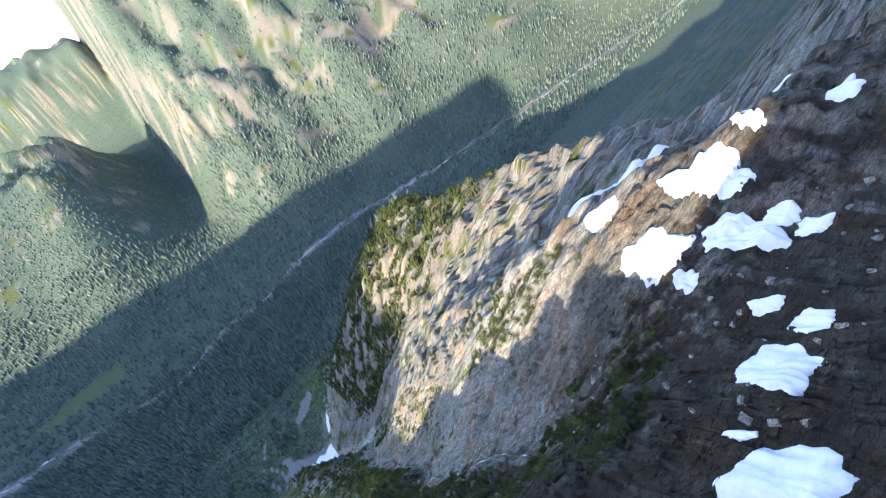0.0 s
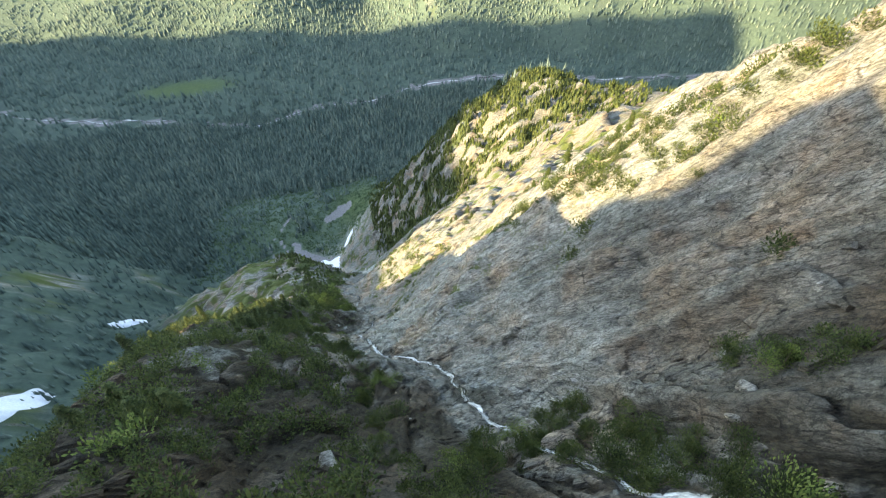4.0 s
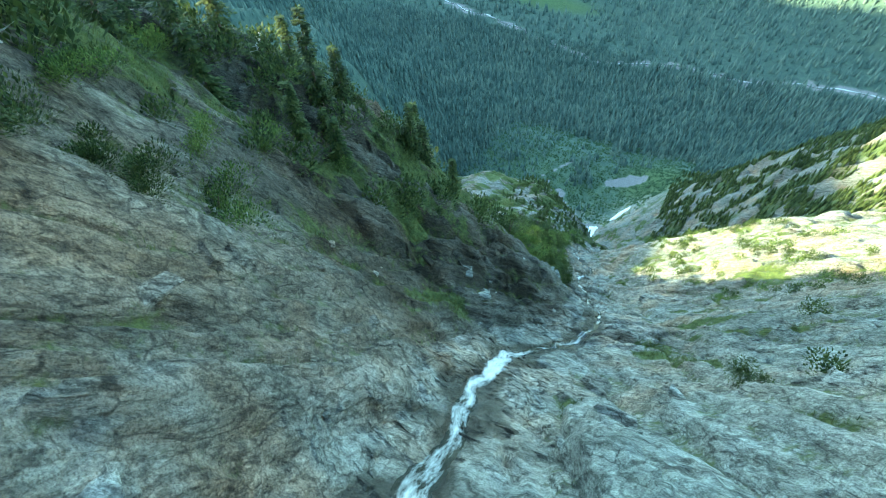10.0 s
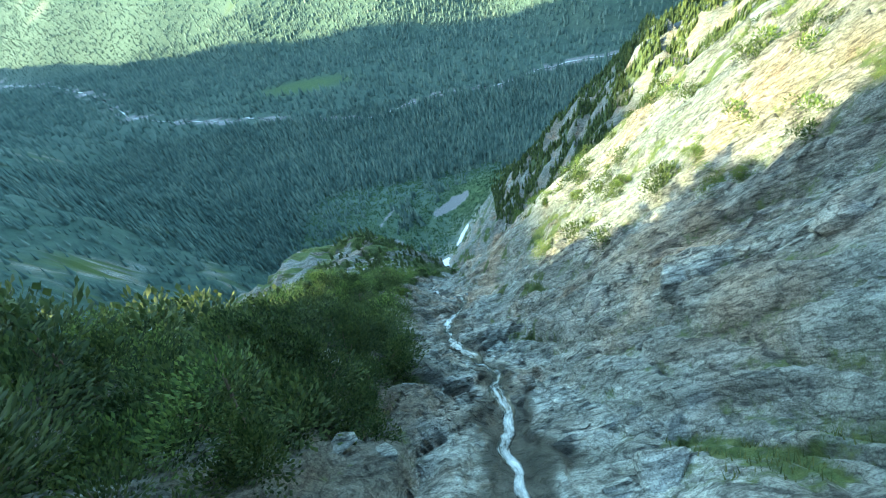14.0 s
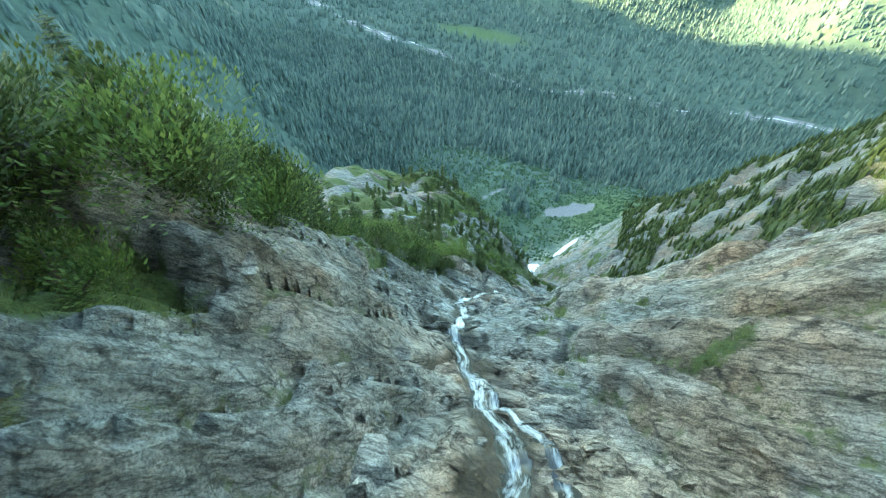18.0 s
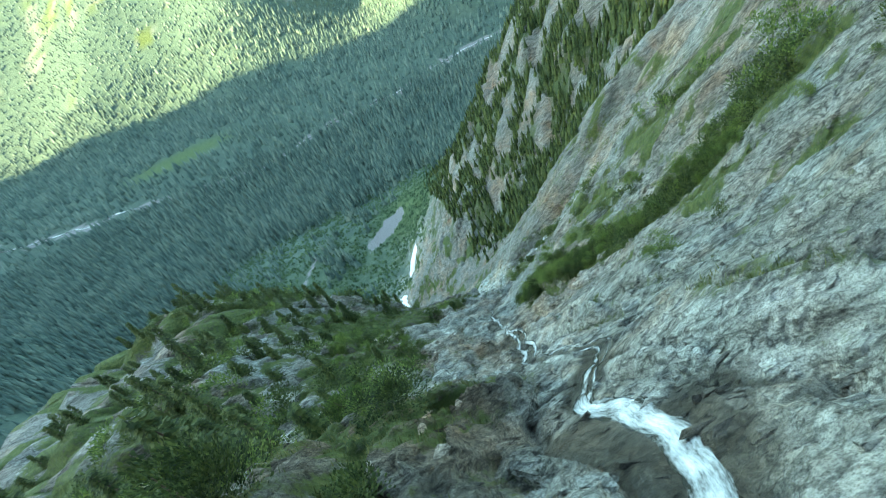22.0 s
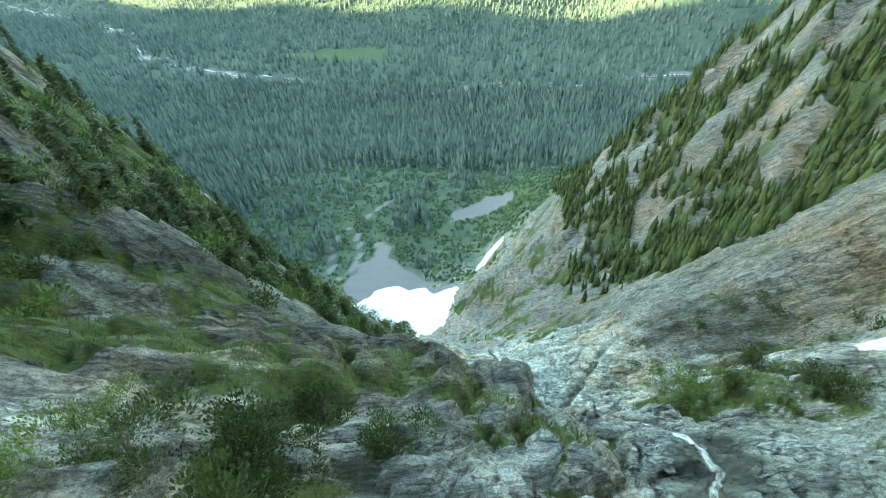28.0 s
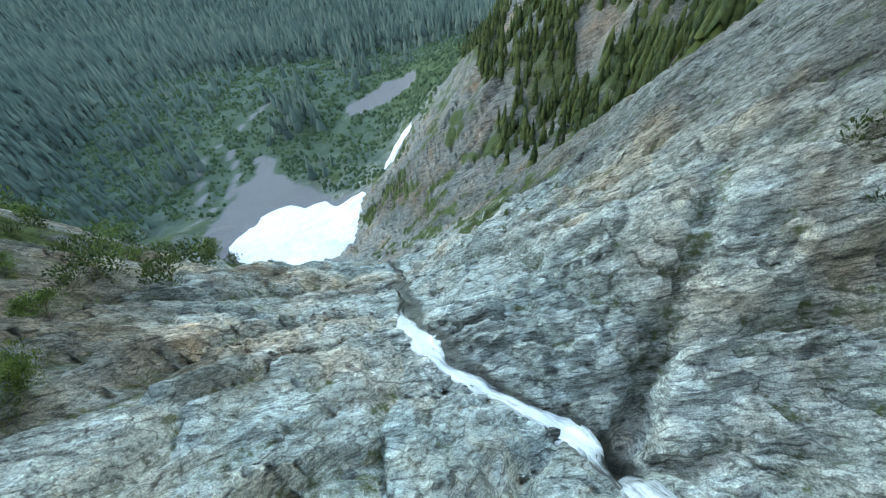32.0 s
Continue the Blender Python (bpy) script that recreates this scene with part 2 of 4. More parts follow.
def broad(x, y):
    """Land form without small relief."""
    xc, zc = bed(y)
    d = x - xc
    near = zc + bank(d, y)
    near = near + 6 * np.exp(-((d + 18) / 7) ** 2 - ((y - 222) / 9) ** 2) + 5 * np.exp(-((d + 32) / 12) ** 2 - ((y - 150) / 15) ** 2)
    near = near + 4.5 * np.exp(-((d + 17) / 6) ** 2 - ((y - 243) / 8) ** 2)
    near = near - 4.5 * np.exp(-((d + 30) / 12) ** 2 - ((y - 371) / 9) ** 2)
    near = near + np.clip(d - 560, 0, None) * (0.2 - 0.75 * smooth(20, 160, y))
    # spur on the far side of the neighbouring ravine
    xr = np.interp(y, [-600, 0, 500, 900, 1300], [-520, -500, -520, -600, -700])
    zr = np.interp(y, [-600, -80, 300, 600, 800, 1000], [700, 605, 480, 300, 160, -60])
    spur = zr - 0.85 * np.abs(x - xr) + 25 * fbm(x / 130, y / 130, 3, 11)
    # high ridge and shoulder beyond it, added out of view to shade the valley
    crest = np.interp(y, [-3000, -1100, -780, -680, -600, -530, -450, 1300, 2400], [1200, 1500, 1560, 1535, 1600, 1740, 1800, 606, 0]) + 14 * fbm(y / 160, x / 400, 3, 13)
    shade_massif = crest - 0.9 * np.abs(x + 2600)
    shade_shoulder = 948 - 0.75 * np.abs(x + 1000) - 0.6 * np.abs(y + 260)
    spur = np.maximum(np.maximum(spur, shade_massif), shade_shoulder)
    a, b = across(x, y)
    river = -1.5 * smooth(14, 6, np.abs(a - meander(b)))
    floor = 2.0 * fbm(x / 60, y / 60, 2, 5) + river
    rise = np.clip(a - 200 - 60 * perlin(b / 300, b * 0 + 0.5, 3), 0, None)
    spurs = ridged(b / 520 + 0.3, a / 1500, 3, 21)
    gullies = ridged(b / 130 + 0.4 * perlin(a / 300, b / 300, 24), a / 1100, 2, 23)
    opp = rise * (0.62 + 0.16 * spurs) + smooth(0, 500, rise) * (60 * fbm(b / 160, a / 160, 3, 8) + 26 * gullies)
    t = b + 240 + 0.16 * (a - 900)
    opp = np.where(opp > 900, 900 + (opp - 900) * 0.45, opp) * smooth(-20, 240, t)
    low = np.minimum(rise * 0.6, 380 + 70 * fbm(b / 200, a / 200, 3, 9)) * smooth(-20, -420, t) * smooth(2300, 1500, a)
    rim = (590 + 60 * fbm(b / 260, a / 260, 3, 10)) * smooth(2300, 3000, a) * smooth(300, 0, t)
    opp = np.maximum(np.maximum(opp, low), rim)
    # unseen headwall behind the shelf where the walk begins, added to shade it
    wall = 865 - 1.3 * np.abs(y + 115 + 10 * perlin(x / 40, y / 40, 14)) - 1.6 * np.clip(-95 - x, 0, None)
    # unseen ridge to the left, added to cut the shadow line on the crag
    shade_rib = np.interp(y, [-140, -60, -40, -15, 3, 16, 29, 49, 62, 78, 110], [900, 845, 806, 787, 766, 748, 736, 716, 695, 620, -400]) + 5 * ridged(y / 26, y * 0 + 0.3, 2, 15) - 1.5 * np.abs(x + 95 + 6 * perlin(y / 20, y * 0, 16))
    near = np.maximum(np.maximum(near, wall), shade_rib)
    land = np.maximum(np.maximum(near, spur), np.maximum(floor, opp))
    return land, d


BEDDING = (-0.15, 0.83, 0.53)


def rock_relief(x, y, z, d):
    """Beds, domed blocks and joints of the bare rock near the stream."""
    w = smooth(0.6, 3.0, np.abs(d))
    ad = np.abs(d)
    far = smooth(60, 200, ad)
    near = smooth(130, 75, ad)
    big = (1.8 + 4 * far) * fbm(x / (19 + 0 * x), y / 23, 3, 31) * smooth(3, 14, ad)
    big = big + far * smooth(-250, -150, d) * 14 * facets((0.8 * x + 0.6 * y) / 42, (0.8 * y - 0.6 * x) / 26, 5) + smooth(40, 80, ad) * smooth(-160, -100, d) * 5 * facets((0.7 * x + 0.7 * y) / 17, (0.7 * y - 0.7 * x) / 11, 6)
    s = BEDDING[0] * x + BEDDING[1] * y + BEDDING[2] * z + 0.8 * fbm(x / 8, y / 8, 3, 41)
    u = x + 0.25 * y + 0.7 * fbm(x / 4, y / 4, 2, 44)
    rough = 0.55 + 0.45 * smooth(-0.3, 0.4, fbm(x / 24, y / 24, 2, 48))
    beds = 0
    for thick, amp, k in ((2.9, 1.3, 0), (1.05, 0.65, 5), (0.42, 0.26, 9)):
        f = s / thick + 0.35 * perlin(x / 6, y / 6, 50 + k)
        f = f - np.floor(f)
        beds = beds + amp * (smooth(0.70, 1.0, f) - f) * smooth(-0.45, 0.25, perlin(x / 9 + k, y / 9, 52 + k))
    cells = 1.7 * facets(u / 7.5, s / 2.6, 1, 0.7, 0.3) + 1.0 * rough * facets(u / 2.7, s / 1.15, 2, 0.8, 0.3) + 0.45 * rough * facets(u / 1.1, s / 0.5, 3, 0.9, 0.3)
    fine = rough * (0.30 * ridged(u / 3.1, s / 0.9, 2, 61) + 0.12 * ridged(u / 0.9, s / 0.36, 2, 64))
    ribs = 4.2 * ridged((y + 0.3 * x) / 13, x / 60, 2, 67) * smooth(8, 24, d) * smooth(44, 60, y) * smooth(150, 118, y)
    trough = -0.75 * np.exp(-(d / 1.3) ** 2) * smooth(35, 48, y) * smooth(620, 540, y)
    close = smooth(85, 40, ad)
    # cleft that runs up the wall from the foot of the slabs
    along = np.clip((0.55 * (x - 6) + 0.83 * (y - 401.5)) / 17, 0, 1)
    off = np.hypot(x - 6 - 9.4 * along, y - 401.5 - 14.1 * along)
    cleft = -2.6 * smooth(0.95, 0.25, off + 0.25 * perlin(x, y, 69)) * (1 - 0.6 * along)
    return big + ribs + (beds + cells + fine) * (0.45 + 0.55 * w) * near * (0.25 + 0.75 * close) + trough + cleft


def height(x, y):
    x, y = np.asarray(x, float), np.asarray(y, float)
    z, d = broad(x, y)
    rocky = smooth(900, 600, y) * smooth(70, 130, z)
    return z + rock_relief(x, y, z, d) * rocky


# ---- materials ----
def material(name):
    m = bpy.data.materials.new(name)
    m.use_nodes = True
    return m, m.node_tree.nodes, m.node_tree.links, m.node_tree.nodes["Principled BSDF"]


def ramp(nodes, stops):
    r = nodes.new("ShaderNodeValToRGB")
    e = r.color_ramp.elements
    while len(e) < len(stops):
        e.new(0.5)
    for k, (p, c) in zip(e, stops):
        k.position, k.color = p, (*c, 1)
    return r


def noise_node(nodes, links, scale, detail=6, rough=0.6, vec=None, kind="ShaderNodeTexNoise"):
    n = nodes.new(kind)
    n.inputs["Scale"].default_value = scale
    if kind == "ShaderNodeTexNoise":
        n.inputs["Detail"].default_value, n.inputs["Roughness"].default_value = detail, rough
    if vec is not None:
        links.new(vec, n.inputs["Vector"])
    return n


def mix_rgb(nodes, links, fac, a, b, mode="MIX"):
    m = nodes.new("ShaderNodeMix")
    m.data_type, m.blend_type = "RGBA", mode
    for s, v in ((0, fac), (6, a), (7, b)):
        if isinstance(v, (int, float)):
            m.inputs[s].default_value = v
        elif isinstance(v, tuple):
            m.inputs[s].default_value = (*v, 1)
        else:
            links.new(v, m.inputs[s])
    return m.outputs[2]


def terrain_material():
    m, n, l, b = material("mountainside")
    geo = n.new("ShaderNodeNewGeometry")
    pos = geo.outputs["Position"]

    def dot(way, scale):
        v = n.new("ShaderNodeVectorMath")
        v.operation = "DOT_PRODUCT"
        l.new(pos, v.inputs[0])
        v.inputs[1].default_value = Vector(way).normalized() * scale
        return v.outputs["Value"]

    # axes of the beds: along them, through them, and across
    frame_vec = n.new("ShaderNodeCombineXYZ")
    l.new(dot((1, 0.25, 0), 0.36), frame_vec.inputs[0])
    l.new(dot(BEDDING, 1.9), frame_vec.inputs[1])
    l.new(dot((0, -0.5, 0.85), 0.6), frame_vec.inputs[2])
    warp = noise_node(n, l, 0.5, 5, 0.6, pos)
    wv = n.new("ShaderNodeVectorMath")
    wv.operation = "MULTIPLY_ADD"
    l.new(warp.outputs["Color"], wv.inputs[0])
    wv.inputs[1].default_value = (0.8, 0.8, 0.8)
    l.new(frame_vec.outputs[0], wv.inputs[2])
    lay = wv.outputs[0]
    n1 = noise_node(n, l, 0.06, 5, 0.6, pos)
    n2 = noise_node(n, l, 0.55, 9, 0.66, lay)
    n3 = noise_node(n, l, 3.6, 7, 0.68, lay)
    n4 = noise_node(n, l, 0.16, 4, 0.6, pos)
    n5 = noise_node(n, l, 14.0, 4, 0.65, pos)
    n6 = noise_node(n, l, 0.8, 7, 0.6, lay)
    n7 = noise_node(n, l, 0.9, 6, 0.7, pos)
    rock1 = ramp(n, [(0.34, (0.17, 0.165, 0.142)), (0.46, (0.29, 0.284, 0.252)), (0.54, (0.36, 0.354, 0.32)), (0.66, (0.47, 0.465, 0.43))])
    l.new(n2.outputs["Fac"], rock1.inputs[0])
    tint = ramp(n, [(0.35, (0.84, 0.93, 0.95)), (0.52, (1, 1, 0.98)), (0.66, (1.15, 0.92, 0.74))])
    l.new(n1.outputs["Fac"], tint.inputs[0])
    rock = mix_rgb(n, l, 1.0, rock1.outputs[0], tint.outputs[0], "MULTIPLY")
    grain = ramp(n, [(0.36, (0.34, 0.34, 0.33)), (0.46, (0.90, 0.90, 0.90)), (0.56, (1.12, 1.12, 1.11)), (0.66, (1.5, 1.5, 1.48))])
    l.new(n3.outputs["Fac"], grain.inputs[0])
    rock = mix_rgb(n, l, 0.9, rock, grain.outputs[0], "MULTIPLY")
    speck = ramp(n, [(0.38, (0.5, 0.5, 0.48)), (0.48, (1.0, 1.0, 1.0)), (0.62, (1.35, 1.35, 1.33))])
    l.new(n5.outputs["Fac"], speck.inputs[0])
    rock = mix_rgb(n, l, 0.8, rock, speck.outputs[0], "MULTIPLY")
    groove = ramp(n, [(0.455, (1.06, 1.06, 1.05)), (0.49, (0.42, 0.42, 0.40)), (0.505, (0.46, 0.46, 0.44)), (0.535, (1.06, 1.06, 1.05))])
    l.new(n6.outputs["Fac"], groove.inputs[0])
    rock = mix_rgb(n, l, 0.8, rock, groove.outputs[0], "MULTIPLY")
    fade = ramp(n, [(0.44, (0, 0, 0)), (0.58, (1, 1, 1))])
    l.new(n7.outputs["Fac"], fade.inputs[0])
    fade2 = ramp(n, [(0.42, (1, 1, 1)), (0.54, (0, 0, 0))])
    l.new(n7.outputs["Fac"], fade2.inputs[0])

    def joints(scale, width, dark, mask):
        """Thin dark joints between blocks, and the rounding of the blocks towards them."""
        e = noise_node(n, l, scale, vec=lay, kind="ShaderNodeTexVoronoi")
        e.feature = "DISTANCE_TO_EDGE"
        line = ramp(n, [(0.0, (dark, dark, dark)), (width * 0.4, (dark * 1.4,) * 3), (width, (1, 1, 1))])
        l.new(e.outputs["Distance"], line.inputs[0])
        rise = ramp(n, [(0.0, (0, 0, 0)), (0.05, (0.55, 0.55, 0.55)), (0.35, (1, 1, 1))])
        l.new(e.outputs["Distance"], rise.inputs[0])
        return mix_rgb(n, l, mask, (1, 1, 1), line.outputs[0]), mix_rgb(n, l, mask, (0.8, 0.8, 0.8), rise.outputs[0])

    crack1, dome1 = joints(0.34, 0.035, 0.22, fade.outputs[0])
    crack2, dome2 = joints(1.05, 0.05, 0.30, fade2.outputs[0])
    crack3, dome3 = joints(2.9, 0.07, 0.45, fade.outputs[0])
    for c in (crack1, crack2, crack3):
        rock = mix_rgb(n, l, 0.85, rock, c, "MULTIPLY")

    def attr(name):
        a = n.new("ShaderNodeAttribute")
        a.attribute_name = name
        return a.outputs["Fac"]

    def ragged(value, source, amount, soft):
        """A patch's rim, torn by a noise."""
        a = n.new("ShaderNodeMath")
        a.operation = "MULTIPLY_ADD"
        l.new(source, a.inputs[0])
        a.inputs[1].default_value = amount
        l.new(value, a.inputs[2])
        r = n.new("ShaderNodeMapRange")
        r.inputs["From Min"].default_value = 0.5 + amount * 0.5 - soft
        r.inputs["From Max"].default_value = 0.5 + amount * 0.5 + soft
        l.new(a.outputs[0], r.inputs["Value"])
        return r.outputs[0]

    gn = noise_node(n, l, 1.6, 7, 0.72, pos)
    pale = mix_rgb(n, l, 1.0, rock, (1.75, 1.85, 1.9), "MULTIPLY")
    rock = mix_rgb(n, l, attr("pale"), rock, pale)
    rust = ramp(n, [(0.56, (1, 1, 1)), (0.70, (1.1, 0.78, 0.56))])
    l.new(n4.outputs["Fac"], rust.inputs[0])
    rock = mix_rgb(n, l, 0.5, rock, rust.outputs[0], "MULTIPLY")
    # dark soil tone, which also carries the painted shade of the left bank
    soil_shade = mix_rgb(n, l, 1.0, rock, (0.12, 0.105, 0.078), "MULTIPLY")
    rock = mix_rgb(n, l, attr("soil_shade"), rock, soil_shade)
    wet = mix_rgb(n, l, 1.0, rock, (0.30, 0.29, 0.27), "MULTIPLY")
    col = mix_rgb(n, l, ragged(attr("wet"), n3.outputs["Fac"], 1.8, 0.22), rock, wet)
    grass = ramp(n, [(0.3, (0.026, 0.042, 0.012)), (0.5, (0.070, 0.098, 0.026)), (0.72, (0.14, 0.155, 0.052))])
    l.new(gn.outputs["Fac"], grass.inputs[0])
    col = mix_rgb(n, l, ragged(attr("grass"), gn.outputs["Fac"], 2.2, 0.22), col, grass.outputs[0])
    fn = noise_node(n, l, 0.09, 8, 0.7, pos)
    # forest floor, paler and bluer: the valley haze is put into its colour
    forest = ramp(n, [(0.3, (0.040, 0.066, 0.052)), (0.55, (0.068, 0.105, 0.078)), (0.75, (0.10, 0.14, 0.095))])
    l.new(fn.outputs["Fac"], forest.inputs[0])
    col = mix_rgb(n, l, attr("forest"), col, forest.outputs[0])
    meadow = ramp(n, [(0.3, (0.045, 0.080, 0.028)), (0.7, (0.085, 0.125, 0.046))])
    l.new(fn.outputs["Fac"], meadow.inputs[0])
    col = mix_rgb(n, l, attr("meadow"), col, meadow.outputs[0])
    gravel = ramp(n, [(0.35, (0.09, 0.09, 0.09)), (0.65, (0.27, 0.265, 0.26))])
    l.new(n3.outputs["Fac"], gravel.inputs[0])
    col = mix_rgb(n, l, ragged(attr("gravel"), gn.outputs["Fac"], 1.3, 0.2), col, gravel.outputs[0])
    l.new(col, b.inputs["Base Color"])
    gloss = n.new("ShaderNodeMath")
    gloss.operation = "MULTIPLY_ADD"
    l.new(attr("wet"), gloss.inputs[0])
    gloss.inputs[1].default_value, gloss.inputs[2].default_value = -0.45, 0.8
    l.new(gloss.outputs[0], b.inputs["Roughness"])
    b.inputs["Specular IOR Level"].default_value = 0.3
    last = None
    for source, strength, distance in ((n2.outputs["Fac"], 0.9, 0.9), (n6.outputs["Fac"], 0.8, 0.22), (dome1, 0.5, 0.2), (dome2, 0.5, 0.1), (dome3, 0.4, 0.04), (n3.outputs["Fac"], 0.9, 0.2), (n5.outputs["Fac"], 0.7, 0.04)):
        bp = n.new("ShaderNodeBump")
        bp.inputs["Strength"].default_value, bp.inputs["Distance"].default_value = strength, distance
        l.new(source, bp.inputs["Height"])
        if last is not None:
            l.new(last.outputs[0], bp.inputs["Normal"])
        last = bp
    l.new(last.outputs[0], b.inputs["Normal"])
    return m


TERRAIN = terrain_material()


# ---- ground: one sheet, finest along the stream ----
def axis(parts):
    out = []
    for a, b, step in parts:
        out.append(np.linspace(a, b, max(2, int(round((b - a) / step))), endpoint=False))
    return np.concatenate(out)


def growing(a, b, first, ratio):
    out, p, s = [], a, first
    sign = 1 if b > a else -1
    while (b - p) * sign > 0:
        out.append(p)
        p += sign * s
        s *= ratio
    out.append(b)
    return np.array(out)


US = np.concatenate([growing(-34, -4500, 0.6, 1.055)[::-1][:-1], axis([(-34, -14, 0.45), (-14, 15, 0.25), (15, 40, 0.45)]), growing(40, 4500, 0.6, 1.045)])
YS = np.concatenate([growing(40, -1200, 0.5, 1.12)[::-1][:-1], axis([(40, 440, 0.33), (440, 470, 0.5)]), growing(470, 4800, 0.6, 1.018)])
LEAN = blur(np.interp(GY, GY, GX)[np.clip(np.arange(len(GY)), 640, 1060)], 10)


def lean(u, y):
    """The columns of the sheet follow the stream."""
    return np.interp(y, GY, LEAN) * smooth(420, 70, np.abs(u))


UG, YG = np.meshgrid(US, YS)
XG = UG + lean(UG, YG)
ZG = height(XG, YG)


def lookup(field, x, y):
    """A field of the sheet at points of the plan."""
    x, y = np.asarray(x, float), np.asarray(y, float)
    u = x
    for _ in range(8):
        u = x - lean(u, y)
    j = np.clip(np.searchsorted(US, u) - 1, 0, len(US) - 2)
    i = np.clip(np.searchsorted(YS, y) - 1, 0, len(YS) - 2)
    fx = np.clip((u - US[j]) / (US[j + 1] - US[j]), 0, 1)
    fy = np.clip((y - YS[i]) / (YS[i + 1] - YS[i]), 0, 1)
    return ((field[i, j] * (1 - fx) + field[i, j + 1] * fx) * (1 - fy)
            + (field[i + 1, j] * (1 - fx) + field[i + 1, j + 1] * fx) * fy)


def ground_z(x, y):
    return lookup(ZG, x, y)


def masks():
    gx = np.gradient(ZG, axis=1) / np.gradient(XG, axis=1)
    gy = np.gradient(ZG, YS, axis=0) - gx * np.gradient(XG, YS, axis=0)
    hollow = -ZG
    for axis_no, reach in ((0, 5), (1, 5)):
        for k in (-reach, reach):
            hollow = hollow + 0.25 * np.roll(ZG, k, axis_no)
    hollow = np.clip(hollow, -0.6, 0.6) * smooth(90, 50, np.abs(XG - bed(YG)[0]))
    up = 1 / np.sqrt(1 + gx * gx + gy * gy)
    xc, zc = bed(YG)
    d = XG - xc
    a, b = across(XG, YG)
    n1 = fbm(XG / 16, YG / 16, 4, 71)
    n2 = fbm(XG / 5, YG / 5, 3, 75)
    n3 = fbm(XG / 120, YG / 120, 4, 77)
    bare = smooth(3, 9, np.abs(d))
    left = smooth(-9, -20, d)
    grass = smooth(0.2, 0.42, 0.85 * n1 + 0.55 * n2 + (0.45 - 0.1 * smooth(290, 330, YG)) * left - 0.15 * (up < 0.45) - 0.3 * smooth(2, 6, d) * smooth(300, 270, YG)) * bare
    grass *= smooth(760, 600, ZG + 0 * XG) * (0.25 + 0.75 * smooth(90, 140, YG))
    grass *= 1 - 0.9 * smooth(100, 110, YG) * smooth(142, 132, YG) * smooth(-21, -16, d + 4 * n2) * (d < 0)
    grass *= 1 - smooth(366, 380, YG) * smooth(440, 425, YG) * smooth(-34, -27, d + 5 * n2) * smooth(62, 50, d)
    grass = np.maximum(grass, smooth(0.35, 0.6, np.exp(-((d - 9) / 4.5) ** 2 - ((YG - 380) / 6) ** 2) + 0.25 * n2))
    grass = np.maximum(grass, 0.85 * smooth(0.5, 0.68, n2 + 0.45 * n1) * smooth(4, 7, d) * smooth(120, 160, YG) * smooth(374, 366, YG))
    grass = np.maximum(grass, 0.9 * smooth(0.2, 0.5, n2 + 0.4 * n1) * smooth(362, 367, YG) * smooth(380, 374, YG) * smooth(-4, -7, d) * smooth(-18, -12, d))
    strip = smooth(5.5, 3, np.abs(d - 8 - (335 - YG) * 1.0) + 2 * n2) * smooth(305, 312, YG) * smooth(342, 337, YG)
    grass = np.maximum(grass, strip * smooth(4, 7, d))
    grass = np.maximum(grass, smooth(-0.1, 0.25, n2 + 0.5 * n1) * smooth(346, 352, YG) * smooth(374, 368, YG) * smooth(-9, -12, d) * smooth(-36, -28, d))
    wet = smooth(2.6, 0.5, np.abs(d) * (1 + 0.9 * smooth(385, 400, YG)) + 1.8 * n2 - 1.2 * hollow) * smooth(560, 420, YG) * smooth(38, 46, YG)
    pale = smooth(378, 394, YG) * smooth(470, 430, YG) * smooth(-34, -24, d + 8 * n1) * smooth(27, 18, d + 5 * n1) * (0.95 + 0.4 * n2)
    pale = np.clip(np.maximum(pale, 0.15 * smooth(6, 14, d) * smooth(0.0, 0.5, n1 + 0.3) * smooth(130, 170, YG)), 0, 1)
    soil_shade = np.maximum(smooth(70, 34, YG + 14 * n1) * smooth(-0.55, 0.1, n2 + 0.8 * n1), smooth(-6, -13, d + 4 * n1) * smooth(128, 98, YG) * smooth(-0.9, -0.2, n2 + n1))
    soil_shade = np.clip(np.maximum(soil_shade, 0.7 * smooth(-8, -16, d) * smooth(-0.35, 0.25, n1)), 0, 1) * smooth(620, 560, YG)
    soil_shade = np.maximum(soil_shade, (0.45 + 0.3 * n1) * smooth(18, 28, d + 5 * n1) * smooth(365, 395, YG) * smooth(620, 560, YG))
    soil_shade = np.maximum(soil_shade, (0.30 + 0.25 * n1 + 0.34 * smooth(82, 50, YG)) * smooth(115, 88, YG) * (ZG > 200))
    # left bank: soil, and its shade painted in as darker rock
    soil_shade = np.maximum(soil_shade, (0.58 - 0.3 * smooth(195, 210, YG) * smooth(265, 250, YG) + 0.25 * n1 + 0.10 * smooth(135, 150, YG) * smooth(250, 235, YG)) * smooth(-1.5, -6, d) * np.maximum(0.55, np.maximum(smooth(103, 92, YG), smooth(132, 145, YG))) * smooth(315, 295, YG))
    soil_shade = np.maximum(soil_shade, 0.35 * smooth(-18, -26, d + 4 * n1) * smooth(345, 365, YG) * smooth(440, 420, YG))
    soil_shade = np.maximum(soil_shade, (0.30 + 0.3 * n1) * smooth(4, 10, d) * smooth(130, 170, YG) * smooth(380, 360, YG))
    soil_shade = np.maximum(soil_shade, 0.2 * smooth(900, 1100, YG))
    soil_shade = np.maximum(soil_shade, (0.42 + 0.3 * n1) * smooth(440, 500, YG) * smooth(30, 60, d) * smooth(120, 150, ZG))
